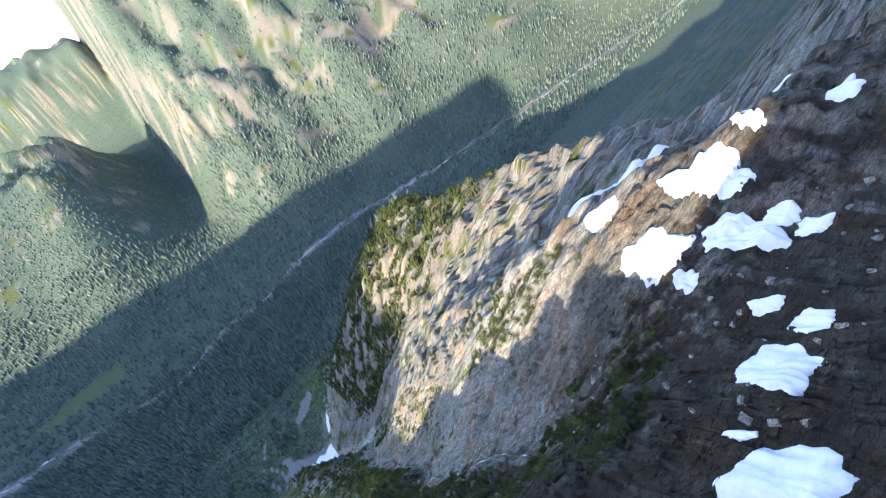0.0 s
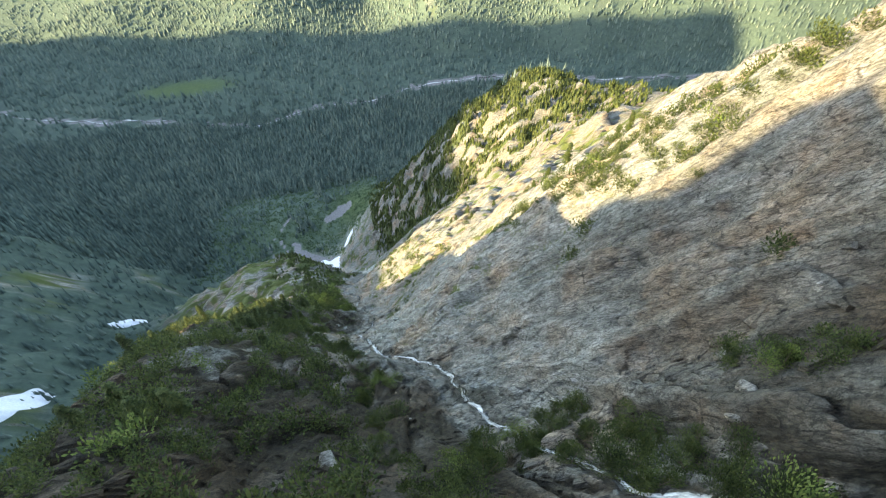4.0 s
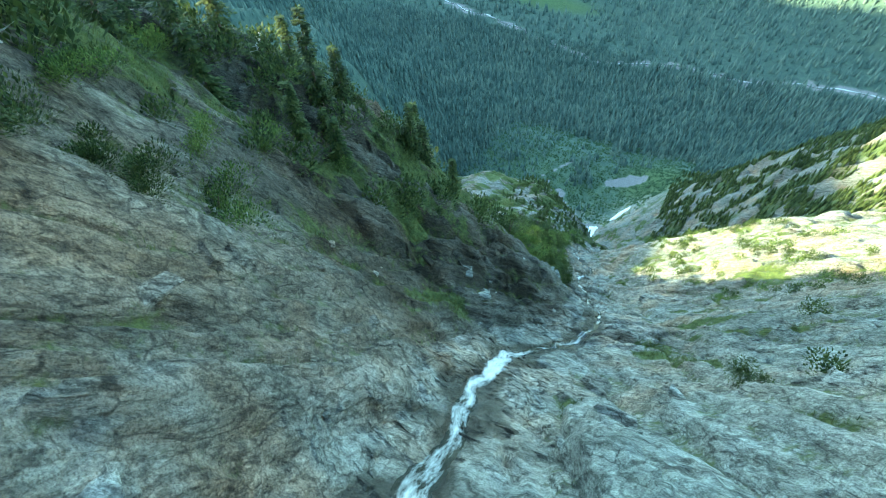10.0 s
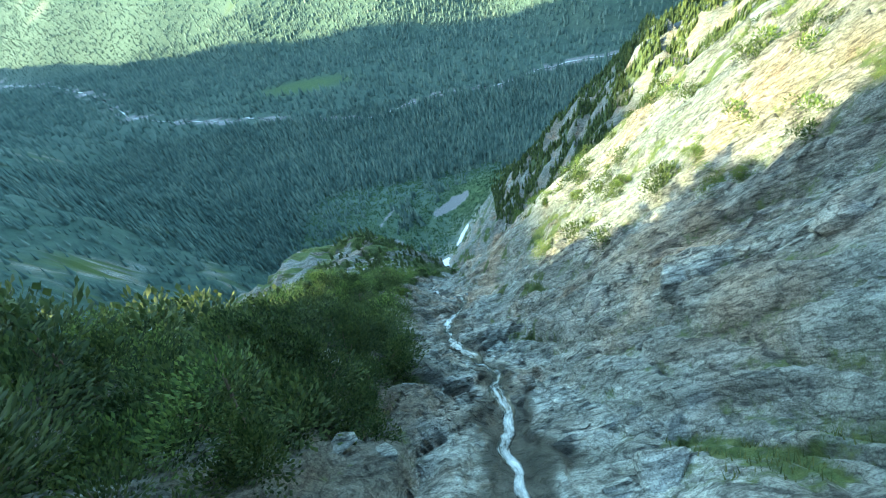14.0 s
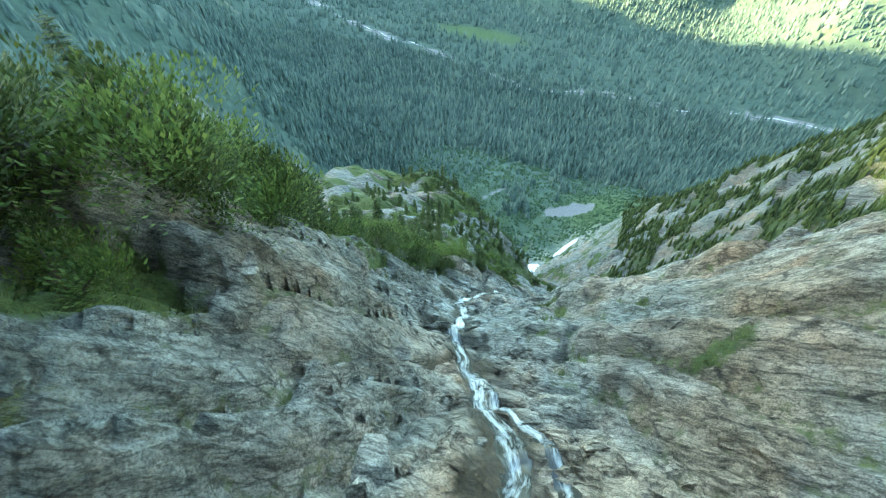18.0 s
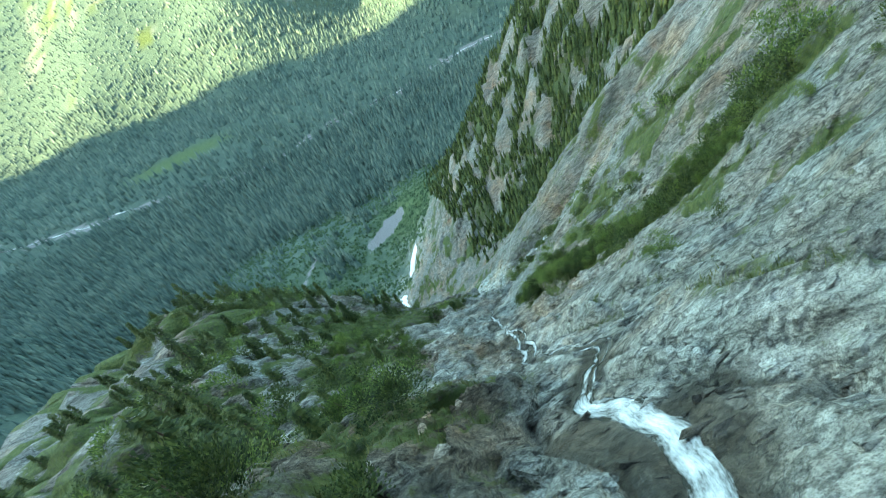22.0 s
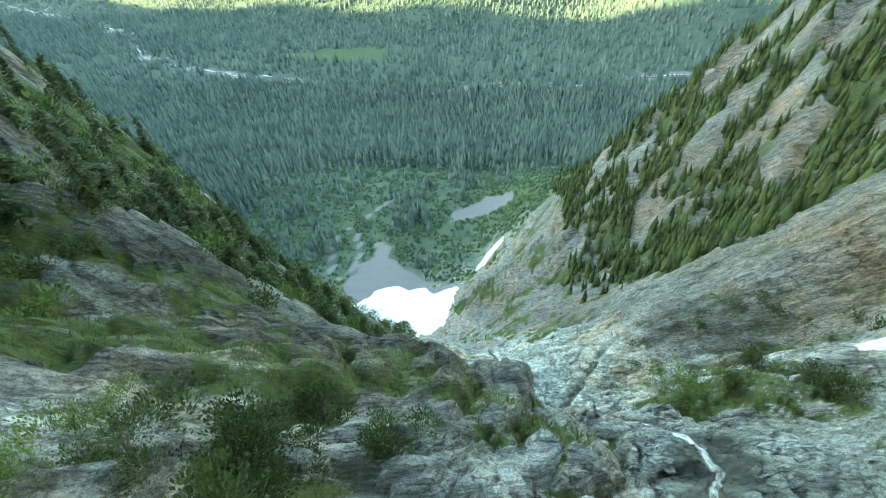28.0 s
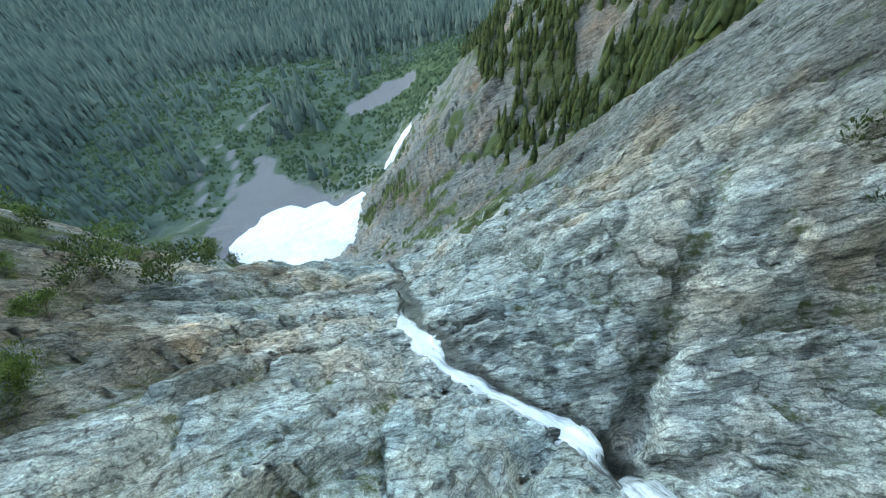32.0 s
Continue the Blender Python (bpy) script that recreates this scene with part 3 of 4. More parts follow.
    # upper left bank: dark ground deepened further by shade put into the colour
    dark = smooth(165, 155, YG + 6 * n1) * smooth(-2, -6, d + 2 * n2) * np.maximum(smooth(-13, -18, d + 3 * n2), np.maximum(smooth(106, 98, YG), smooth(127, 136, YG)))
    soil_shade = np.maximum(soil_shade, np.clip(dark * (0.86 + 0.14 * smooth(84, 74, YG) - 0.36 * smooth(72, 80, YG) * smooth(112, 106, YG) + 0.3 * n2), 0, 1))
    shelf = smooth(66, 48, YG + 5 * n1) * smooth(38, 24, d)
    soil_shade = np.maximum(soil_shade, np.clip(shelf * (0.80 + 0.6 * n2 + 0.8 * hollow), 0, 0.96))
    grass = np.clip(grass + 0.7 * hollow * smooth(70, 110, YG) * smooth(470, 440, YG) * smooth(2.5, 6, np.abs(d)), 0, 1)
    low = smooth(115, 85, ZG + 12 * n1)
    far = np.maximum(smooth(620, 760, YG), smooth(-180, -300, XG))
    bands = smooth(0.0, 0.28, fbm((b + 0.3 * a) / 34, a / 240, 3, 79) + 0.25 * perlin(b / 300, a / 300, 83)) * smooth(230, 300, ZG) * smooth(560, 430, ZG) * smooth(1500, 1100, np.abs(b))
    bands = bands * smooth(300, 500, a)
    forest = np.maximum(low * smooth(430, 560, YG), far * smooth(-0.65, -0.2, n3 + up - 0.55) * (1 - bands))
    wall = smooth(0.0, 0.4, n1 + 0.26 + 0.5 * n3) * smooth(440, 540, YG) * smooth(50, 95, d) * smooth(800, 700, YG)
    forest = np.maximum(forest, 0.35 * wall) * (1 - 0.5 * wall)
    grass = np.maximum(grass, 0.6 * wall)
    meadow = np.exp(-(((XG + 455) / 150) ** 2 + ((YG - 1450) / 45) ** 2) ** 2)
    meadow = np.maximum(meadow, np.exp(-(((XG + 5) / 55) ** 2 + ((YG - 735) / 65) ** 2) ** 2))
    meadow = np.maximum(meadow, 0.35 * np.exp(-(((XG + 130) / 130) ** 2 + ((YG - 690) / 70) ** 2) ** 2))
    tl, tw = (XG + 42) * 0.81 + (YG - 729) * 0.59, (YG - 729) * 0.81 - (XG + 42) * 0.59
    gravel = smooth(0.3, 0.5, np.exp(-((tl / 34) ** 4 + (tw / 13) ** 2)) + 0.22 * n1 + 0.1 * n2)
    along = np.clip(((XG + 102) * -0.31 + (YG - 578) * 0.95) / 88, 0, 1)
    off = np.hypot(XG + 102 + 27 * along, YG - 578 - 84 * along)
    gravel = np.maximum(gravel, smooth(6, -3, off + 7 * n1 - 47 * (1 - along) ** 1.35))
    for bend, reach in ((0.0, 160), (14.0, 100)):
        path = -150 - bend + 9 * np.sin((YG - 600) / 19.0 + bend) + 0.04 * (YG - 600)
        gravel = np.maximum(gravel, 0.9 * smooth(2.6, 0.8, np.abs(XG - path) + 1.5 * n2) * smooth(590, 600, YG) * smooth(600 + reach, 580 + reach, YG))
    gravel = np.maximum(gravel, smooth(14, 5, np.abs(a - meander(b)) + 12 * n1 + 8 * n3))
    return {"pale": pale, "soil_shade": soil_shade, "grass": grass, "wet": wet, "forest": forest, "meadow": meadow, "gravel": gravel}


def sheet(name, z, fields, mat):
    ny, nx = z.shape
    co = np.stack([XG, YG, z], 2).reshape(-1, 3)
    q = np.arange(ny * nx).reshape(ny, nx)
    quads = np.stack([q[:-1, :-1], q[:-1, 1:], q[1:, 1:], q[1:, :-1]], 2).reshape(-1, 4)
    me = bpy.data.meshes.new(name)
    me.vertices.add(len(co))
    me.vertices.foreach_set("co", co.ravel())
    me.loops.add(quads.size)
    me.loops.foreach_set("vertex_index", quads.ravel().astype(np.int32))
    me.polygons.add(len(quads))
    me.polygons.foreach_set("loop_start", np.arange(0, quads.size, 4, dtype=np.int32))
    me.update(calc_edges=True)
    for k, f in fields.items():
        at = me.attributes.new(k, "FLOAT", "POINT")
        at.data.foreach_set("value", f.ravel().astype(np.float32))
    me.materials.append(mat)
    me.validate()
    return new(name, me)


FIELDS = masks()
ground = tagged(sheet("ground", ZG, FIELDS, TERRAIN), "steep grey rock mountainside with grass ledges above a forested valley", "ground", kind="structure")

# ---- helpers for things ----
def part(name, me, mat, parent=None, label=""):
    """Links a mesh as one object under a thing or a part."""
    ob = new(name, me)
    if mat is not None and not me.materials:
        me.materials.append(mat)
    if parent is not None:
        ob.parent = parent
    return tagged(ob, label)


def mesh(name, verts, faces):
    me = bpy.data.meshes.new(name)
    me.from_pydata([tuple(v) for v in verts], [], [tuple(f) for f in faces])
    me.update()
    return me


def raw_mesh(name, co, tris):
    """A mesh of triangles from arrays."""
    co, tris = np.asarray(co, float), np.asarray(tris, np.int32)
    me = bpy.data.meshes.new(name)
    me.vertices.add(len(co))
    me.vertices.foreach_set("co", co.ravel())
    me.loops.add(tris.size)
    me.loops.foreach_set("vertex_index", tris.ravel())
    me.polygons.add(len(tris))
    me.polygons.foreach_set("loop_start", np.arange(0, tris.size, 3, dtype=np.int32))
    me.update(calc_edges=True)
    return me


def simple_material(name, stops, scale, rough=0.8, bump=0.0, object_random=0.0, island=False, spec=0.3, translucent=0.0):
    m, n, l, b = material(name)
    geo = n.new("ShaderNodeNewGeometry")
    tex = noise_node(n, l, scale, 5, 0.65, geo.outputs["Position"])
    r = ramp(n, stops)
    src = tex.outputs["Fac"]
    if island:
        a = n.new("ShaderNodeMath")
        a.operation = "MULTIPLY_ADD"
        l.new(geo.outputs["Random Per Island"], a.inputs[0])
        a.inputs[1].default_value = 0.45
        sub = n.new("ShaderNodeMath")
        sub.operation = "SUBTRACT"
        l.new(src, sub.inputs[0])
        sub.inputs[1].default_value = 0.22
        l.new(sub.outputs[0], a.inputs[2])
        src = a.outputs[0]
    if object_random:
        oi = n.new("ShaderNodeObjectInfo")
        a = n.new("ShaderNodeMath")
        a.operation = "MULTIPLY_ADD"
        l.new(oi.outputs["Random"], a.inputs[0])
        a.inputs[1].default_value = object_random
        l.new(src, a.inputs[2])
        c = n.new("ShaderNodeMath")
        c.operation = "SUBTRACT"
        l.new(a.outputs[0], c.inputs[0])
        c.inputs[1].default_value = object_random / 2
        src = c.outputs[0]
    l.new(src, r.inputs[0])
    l.new(r.outputs[0], b.inputs["Base Color"])
    b.inputs["Roughness"].default_value = rough
    b.inputs["Specular IOR Level"].default_value = spec
    if bump:
        bp = n.new("ShaderNodeBump")
        bp.inputs["Strength"].default_value, bp.inputs["Distance"].default_value = 0.7, bump
        l.new(tex.outputs["Fac"], bp.inputs["Height"])
        l.new(bp.outputs[0], b.inputs["Normal"])
    if translucent:
        t = n.new("ShaderNodeBsdfTranslucent")
        l.new(r.outputs[0], t.inputs["Color"])
        mx = n.new("ShaderNodeMixShader")
        mx.inputs[0].default_value = translucent
        out = n["Material Output"]
        l.new(b.outputs[0], mx.inputs[1])
        l.new(t.outputs[0], mx.inputs[2])
        l.new(mx.outputs[0], out.inputs["Surface"])
    return m


NEEDLES = simple_material("conifer_needles", [(0.25, (0.020, 0.034, 0.010)), (0.5, (0.050, 0.074, 0.020)), (0.75, (0.10, 0.125, 0.034))], 1.2, 0.7, island=True, object_random=0.2, translucent=0.3)
SHRUB = simple_material("shrub_leaves", [(0.25, (0.042, 0.070, 0.018)), (0.5, (0.105, 0.155, 0.036)), (0.75, (0.19, 0.235, 0.06))], 1.0, 0.7, island=True, object_random=0.3, translucent=0.3)
GRASS = simple_material("mountain_grass", [(0.25, (0.045, 0.06, 0.018)), (0.5, (0.10, 0.115, 0.035)), (0.75, (0.19, 0.175, 0.07))], 0.4, 0.8, island=True, translucent=0.25)
BRUSH = simple_material("alder_leaves", [(0.2, (0.022, 0.046, 0.020)), (0.5, (0.045, 0.082, 0.034)), (0.8, (0.085, 0.125, 0.055))], 0.05, 0.8, island=True)
# distant conifers, with valley haze mixed into the base colour as a pale blue lift
HAZED_FOREST = simple_material("hazed_valley_conifers", [(0.2, (0.046, 0.078, 0.066)), (0.5, (0.088, 0.132, 0.108)), (0.8, (0.145, 0.185, 0.145))], 0.02, 0.85, island=True)
BARK = simple_material("bark", [(0.3, (0.07, 0.05, 0.035)), (0.7, (0.19, 0.15, 0.115))], 6.0, 0.9, 0.03)
DEADWOOD = simple_material("bleached_wood", [(0.3, (0.30, 0.28, 0.25)), (0.7, (0.58, 0.56, 0.52))], 5.0, 0.8, 0.02)
SNOW = simple_material("old_snow", [(0.3, (0.70, 0.73, 0.76)), (0.7, (0.86, 0.88, 0.90))], 0.5, 0.6, 0.12)


def water_material():
    m, n, l, b = material("white_water")
    at = n.new("ShaderNodeAttribute")
    at.attribute_name = "run"
    mp = n.new("ShaderNodeMapping")
    mp.inputs["Scale"].default_value = (3.2, 0.5, 1)
    l.new(at.outputs["Vector"], mp.inputs["Vector"])
    nz = noise_node(n, l, 1.0, 6, 0.7, mp.outputs[0])
    foam = n.new("ShaderNodeAttribute")
    foam.attribute_name = "foam"
    a = n.new("ShaderNodeMath")
    a.operation = "ADD"
    l.new(nz.outputs["Fac"], a.inputs[0])
    l.new(foam.outputs["Fac"], a.inputs[1])
    r = ramp(n, [(0.60, (0.035, 0.036, 0.031)), (0.74, (0.40, 0.42, 0.41)), (0.92, (0.85, 0.86, 0.84))])
    l.new(a.outputs[0], r.inputs[0])
    l.new(r.outputs[0], b.inputs["Base Color"])
    b.inputs["Roughness"].default_value = 0.25
    bp = n.new("ShaderNodeBump")
    bp.inputs["Strength"].default_value, bp.inputs["Distance"].default_value = 0.8, 0.12
    l.new(nz.outputs["Fac"], bp.inputs["Height"])
    l.new(bp.outputs[0], b.inputs["Normal"])
    return m


WATER = water_material()


# ---- stream ----
def ribbon(name, px, py, width, foam, lift, label, seed=0, columns=7):
    """A ribbon of running water that follows the ground."""
    px, py = np.asarray(px), np.asarray(py)
    tx, ty = np.gradient(px), np.gradient(py)
    ln = np.hypot(tx, ty)
    nx, ny = ty / ln, -tx / ln
    k = np.linspace(-1, 1, columns)
    X = px[:, None] + nx[:, None] * k * width[:, None]
    Y = py[:, None] + ny[:, None] * k * width[:, None]
    core = ground_z(px, py)
    Z = np.maximum(ground_z(X, Y), core[:, None] - 0.3)
    Z = np.minimum(Z, core[:, None] + 0.5) + lift * (1 - 1.25 * np.abs(k) ** 3)[None, :]
    Z = Z + 0.10 * perlin(X * 2.2, Y * 2.2, 91 + seed)
    n, c = X.shape
    q = np.arange(n * c).reshape(n, c)
    quads = np.stack([q[:-1, :-1], q[:-1, 1:], q[1:, 1:], q[1:, :-1]], 2).reshape(-1, 4)
    me = mesh(name, np.stack([X, Y, Z], 2).reshape(-1, 3), quads)
    run = np.cumsum(np.hypot(np.gradient(core), ln))
    v = np.stack([np.broadcast_to(k * width[:, None], X.shape), np.broadcast_to(run[:, None], X.shape), X * 0 + seed], 2)
    at = me.attributes.new("run", "FLOAT_VECTOR", "POINT")
    at.data.foreach_set("vector", v.ravel().astype(np.float32))
    fo = me.attributes.new("foam", "FLOAT", "POINT")
    fo.data.foreach_set("value", np.broadcast_to(foam[:, None] - 0.25 * np.abs(k) ** 2, X.shape).ravel().astype(np.float32))
    me.materials.append(WATER)
    for p in me.polygons:
        p.use_smooth = True
    return tagged(new(name, me), label, "stream", kind="structure")


sy = np.arange(44.0, 452.0, 0.3)
sx = bed(sy)[0] + 0.75 * fbm(sy / 4, sy * 0, 2, 95) + 1.3 * perlin(sy / 9, sy * 0, 94) * smooth(372, 384, sy)
slope = np.abs(np.gradient(blur(ground_z(sx, sy), 4), sy))
sw = np.clip(0.56 - 0.16 * smooth(290, 305, sy) + 0.35 * perlin(sy / 7, sy * 0 + 3, 96) + 0.22 * perlin(sy / 2.0, sy * 0, 97) + 0.15 * smooth(104, 108, sy) * smooth(128, 120, sy), 0.22, 1.4)
sf = 0.14 + 0.03 * smooth(146, 152, sy) * smooth(192, 184, sy) + 0.16 * np.clip(slope - 0.7, -0.6, 1.2) + 0.18 * perlin(sy / 9, sy * 0 + 8, 98) + 0.14 * smooth(355, 370, sy) - 0.02 * smooth(372, 375, sy) - 0.3 * smooth(383, 386, sy) * smooth(403, 400, sy) - 0.2 * smooth(416, 420, sy) + 0.22 * smooth(401, 403, sy) * smooth(417, 415, sy)
sw = sw * (1 - 0.3 * smooth(150, 156, sy) * smooth(192, 184, sy)) * (1 - 0.3 * smooth(294, 299, sy) * smooth(318, 312, sy)) * (1 + 0.7 * smooth(401, 404, sy) * smooth(417, 414, sy)) * (1 - 0.5 * smooth(381, 385, sy) * smooth(403, 400, sy)) * (1 - 0.5 * smooth(416, 420, sy))
ribbon("stream", sx, sy, sw, sf, 0.14, "white cascading stream in a dark wet rock bed")
br = (sy > 292) & (sy < 335)
ribbon("stream_braid", sx[br] + 1.5 * np.sin((sy[br] - 292) / 43 * np.pi), sy[br], sw[br] * 0.55, sf[br], 0.12, "thin side braid of the white stream", 3, 5)
br = (sy > 228) & (sy < 247)
ribbon("stream_braid", sx[br] + 1.8 * np.sin((sy[br] - 228) / 19 * np.pi), sy[br], sw[br] * 0.6, sf[br], 0.12, "thin side braid of the white stream", 4, 5)
# side fall that joins at the foot of the slabs
run = np.linspace(0, 1, 160)
fx = np.interp(run, [0, 0.2, 0.4, 0.55, 0.7, 0.85, 1], [27, 21, 16.8, 14, 11.8, 7.6, 5.6]) + 0.3 * perlin(run * 14, run * 0, 93)
fy = np.interp(run, [0, 0.2, 0.4, 0.55, 0.7, 0.85, 1], [380.5, 385, 388.6, 391, 393.8, 396, 401])
ribbon("side_waterfall", fx, fy, 0.75 + 0.25 * np.sin(run * 9), 0.36 + 0 * fy, 0.3, "white waterfall sliding over pale rock slabs", 5, 9)
# valley river
rb = np.arange(-2600, 2600, 6.0)
ra = meander(rb)
rx, ry = 190 + 0.246 * ra + 0.969 * rb, 1302 + 0.969 * ra - 0.246 * rb
ribbon("river", rx, ry, 3.2 + 2.5 * perlin(rb / 30, rb * 0, 5), 0.22 + 0.22 * perlin(rb / 40, rb * 0, 6), 0.8, "pale braided river on the valley floor", 6)


# ---- snow ----
def snow(cx, cy, ax, ay, bx, by, thick, label, seed, lift=0.0):
    """A snow patch on the ground: half axes (ax, ay) and (bx, by) on the plan, ragged outline, rounded rim."""
    rings, spokes = 14, 90
    verts, faces = [], []
    a = np.linspace(0, 2 * np.pi, spokes, endpoint=False)
    out = 1 + 0.26 * fbm(np.cos(a) * 1.1 + seed, np.sin(a) * 1.1, 2, 101) + 0.08 * perlin(np.cos(a) * 4 + seed, np.sin(a) * 4, 104)
    for r in range(rings + 1):
        f = r / rings
        u, v = np.cos(a) * f * out, np.sin(a) * f * out
        x, y = cx + u * ax + v * bx, cy + u * ay + v * by
        z = ground_z(x, y)
        t = thick * (1 - f ** 3) + 0.12 * thick * perlin(x / 3 + seed, y / 3, 106) * (1 - f) - 0.25 * thick * f ** 6 + 0.45 * (1 - f ** 10)
        for k in range(spokes):
            verts.append((x[k], y[k], z[k] + t[k] + lift))
    for r in range(rings):
        for k in range(spokes):
            q = r * spokes + k
            w = r * spokes + (k + 1) % spokes
            faces.append((q, w, w + spokes, q + spokes))
    me = mesh("snow_patch", verts, faces)
    me.materials.append(SNOW)
    for p in me.polygons:
        p.use_smooth = True
    return tagged(new("snow_patch", me), label, "snow patch", "old snow patches")


PATCHES = [  # plan centre, half axes, thickness
    (138, 88, 22, -20, 8, 6, 1.6), (102, 42, 3, -10, 6, 4, 1.2), (150, 45, 9, -3, 3, 5, 1.0), (118, 39, 2, -3, 4, 3, 0.8), (132, 23, 2, -3, 4, 2, 0.8),
    (82, 45, 4, -7, 5, 4, 1.4), (95, 69, 1, -6, 5, 3, 1.2), (112, 106, 5, -8, 6, 3, 1.0), (90, 28, 2, -9, 4, 2, 1.0), (95, 22, 1, -3, 2, 1, 0.5),
    (94, 16, 1, -3, 2, 1, 0.5), (60, 10, 3, -5, 6, 3, 0.9), (74, 17, 1, -3, 1.5, 0.8, 0.4), (72, 9, 1, -3, 2.5, 1, 0.5), (40, 3, 5, -7, 5, 3, 0.9), (46, 10.5, 0.7, -2.5, 1, 0.5, 0.3),
    (78, 35, 1, -3, 2.5, 1.5, 0.5)]
for k, (cx, cy, ax, ay, bx, by, th) in enumerate(PATCHES):
    snow(cx, cy, ax, ay, bx, by, th, "white old snow patch melting on grey rock shelf", k * 3.7)
snow(-82, 563, 42, 4, -5, 36, 4.0, "large white avalanche snow fan at the foot of the gully", 61)
snow(-27, 634, 10, 17, -4, 3, 1.5, "narrow white snow tongue in a side ravine", 66)
for k, (cx, cy, ax, ay, bx, by) in enumerate([(-205, 340, 22, 18, -9, 9), (-322, 290, 12, 26, -10, 5), (-305, 445, 24, 4, -4, 9), (-256, 485, 8, 24, -6, 3), (-284, 270, 11, 12, -6, 4)]):
    snow(cx, cy, ax, ay, bx, by, 2.0, "white snow patch in the neighbouring ravine", 70 + k * 2.3)


# ---- plants ----
def sprays(origins, directions, length, width, droop, r, verts, faces):
    """Folded leaf sprays: each one two bent blades along its spine."""
    for o, d, le, wi in zip(origins, directions, length, width):
        o, d = Vector(o), Vector(d).normalized()
        side = d.cross(Vector((0, 0, 1)))
        if side.length < 1e-3:
            side = Vector((1, 0, 0))
        side.normalize()
        up = side.cross(d)
        mid = o + d * le * 0.55 - Vector((0, 0, droop * le * 0.25))
        tip = o + d * le - Vector((0, 0, droop * le))
        k = len(verts)
        tw = r.uniform(-0.3, 0.3)
        verts += [o, mid + side * wi + up * (tw - 0.25) * wi, tip, mid - side * wi - up * (tw + 0.25) * wi]
        faces += [(k, k + 1, k + 2), (k, k + 2, k + 3)]


def tube(points, radii, sides=6):
    verts, faces = [], []
    for i, (p, r) in enumerate(zip(points, radii)):
        p = Vector(p)
        t = (Vector(points[min(i + 1, len(points) - 1)]) - Vector(points[max(i - 1, 0)])).normalized()
        s = t.orthogonal().normalized()
        u = t.cross(s)
        for k in range(sides):
            a = 2 * math.pi * k / sides
            verts.append(p + (s * math.cos(a) + u * math.sin(a)) * r)
    for i in range(len(points) - 1):
        for k in range(sides):
            a, b = i * sides + k, i * sides + (k + 1) % sides
            faces.append((a, b, b + sides, a + sides))
    faces.append(tuple(range(sides))[::-1])
    faces.append(tuple(len(verts) - sides + k for k in range(sides)))
    return verts, faces


def conifer(seed, h, spread, gaps, fine=1.0):
    r = random.Random(seed)
    root = new("mountain_hemlock")
    lean = (r.uniform(-0.05, 0.05), r.uniform(-0.05, 0.05))
    pts = [(lean[0] * z * z / h, lean[1] * z * z / h, z) for z in [h * k / 7 - 0.5 for k in range(8)]]
    v, f = tube(pts, [0.035 * h * (1 - 0.95 * k / 7) * 0.55 + 0.01 for k in range(8)], 7)
    part("trunk", mesh("trunk", v, f), BARK, root)
    verts, faces = [], []
    z = h * 0.06
    while z < h * 0.985:
        q = z / h
        rad = spread * (1 - q) ** 0.8 * r.uniform(0.7, 1.15) + 0.10
        for k in range(int(r.randint(5, 7) * fine ** 0.5)):
            if r.random() < gaps * (1 - q):
                continue
            a = r.uniform(0, 2 * math.pi)
            rr = rad * r.uniform(0.55, 1.1)
            n = max(2, int(rr * fine / 0.26))
            base = Vector((lean[0] * z * z / h, lean[1] * z * z / h, z))
            out = Vector((math.cos(a), math.sin(a), 0.25 - 0.55 * (1 - q)))
            o, d, le, wi = [], [], [], []
            for m in range(n):
                t = (m + 0.4) / n
                p = base + out * rr * t - Vector((0, 0, 0.22 * rr * t * t))
                for s in (-1, 1):
                    b = a + s * r.uniform(0.35, 0.9)
                    o.append(p)
                    d.append((math.cos(b), math.sin(b), r.uniform(-0.25, 0.25)))
                    le.append(r.uniform(0.34, 0.62) * (1.1 - 0.4 * t) / fine ** 0.6)
                    wi.append(r.uniform(0.08, 0.16) / fine)
            o.append(base + out * rr * 0.85)
            d.append(out)
            le.append(0.4)
            wi.append(0.10)
            sprays(o, d, le, wi, 0.25, r, verts, faces)
        z += r.uniform(0.16, 0.28) * (h / 6) ** 0.5
    sprays([(lean[0] * h, lean[1] * h, h * 0.96)], [(0.05, 0, 1)], [0.5], [0.08], 0, r, verts, faces)
    part("crown", mesh("crown", verts, faces), NEEDLES, root)
    return root


def shrub(seed, w, h, n, mat, name, upright=0.6, leaf=1.0):
    """A low cushion of many small sprays with an uneven outline, on a few bare stems."""
    r = random.Random(seed)
    root = new(name)
    verts, faces, o, d, le, wi = [], [], [], [], [], []
    lobes = [(r.uniform(-0.6, 0.6) * w, r.uniform(-0.6, 0.6) * w, r.uniform(0.35, 0.65) * w, r.uniform(0.5, 1.0) * h) for _ in range(7)]
    for _ in range(n):
        x, y, rad, hh = r.choice(lobes)
        a, q = r.uniform(0, 2 * math.pi), r.random() ** 0.6
        e = math.asin(r.random())
        p = Vector((x + math.cos(a) * math.cos(e) * rad * q, y + math.sin(a) * math.cos(e) * rad * q, math.sin(e) * hh * (0.55 + 0.45 * q)))
        o.append(p)
        d.append((math.cos(a) * math.cos(e) + r.uniform(-0.5, 0.5), math.sin(a) * math.cos(e) + r.uniform(-0.5, 0.5), math.sin(e) + upright))
        le.append(r.uniform(0.06, 0.17) * leaf)
        wi.append(r.uniform(0.015, 0.036) * leaf)
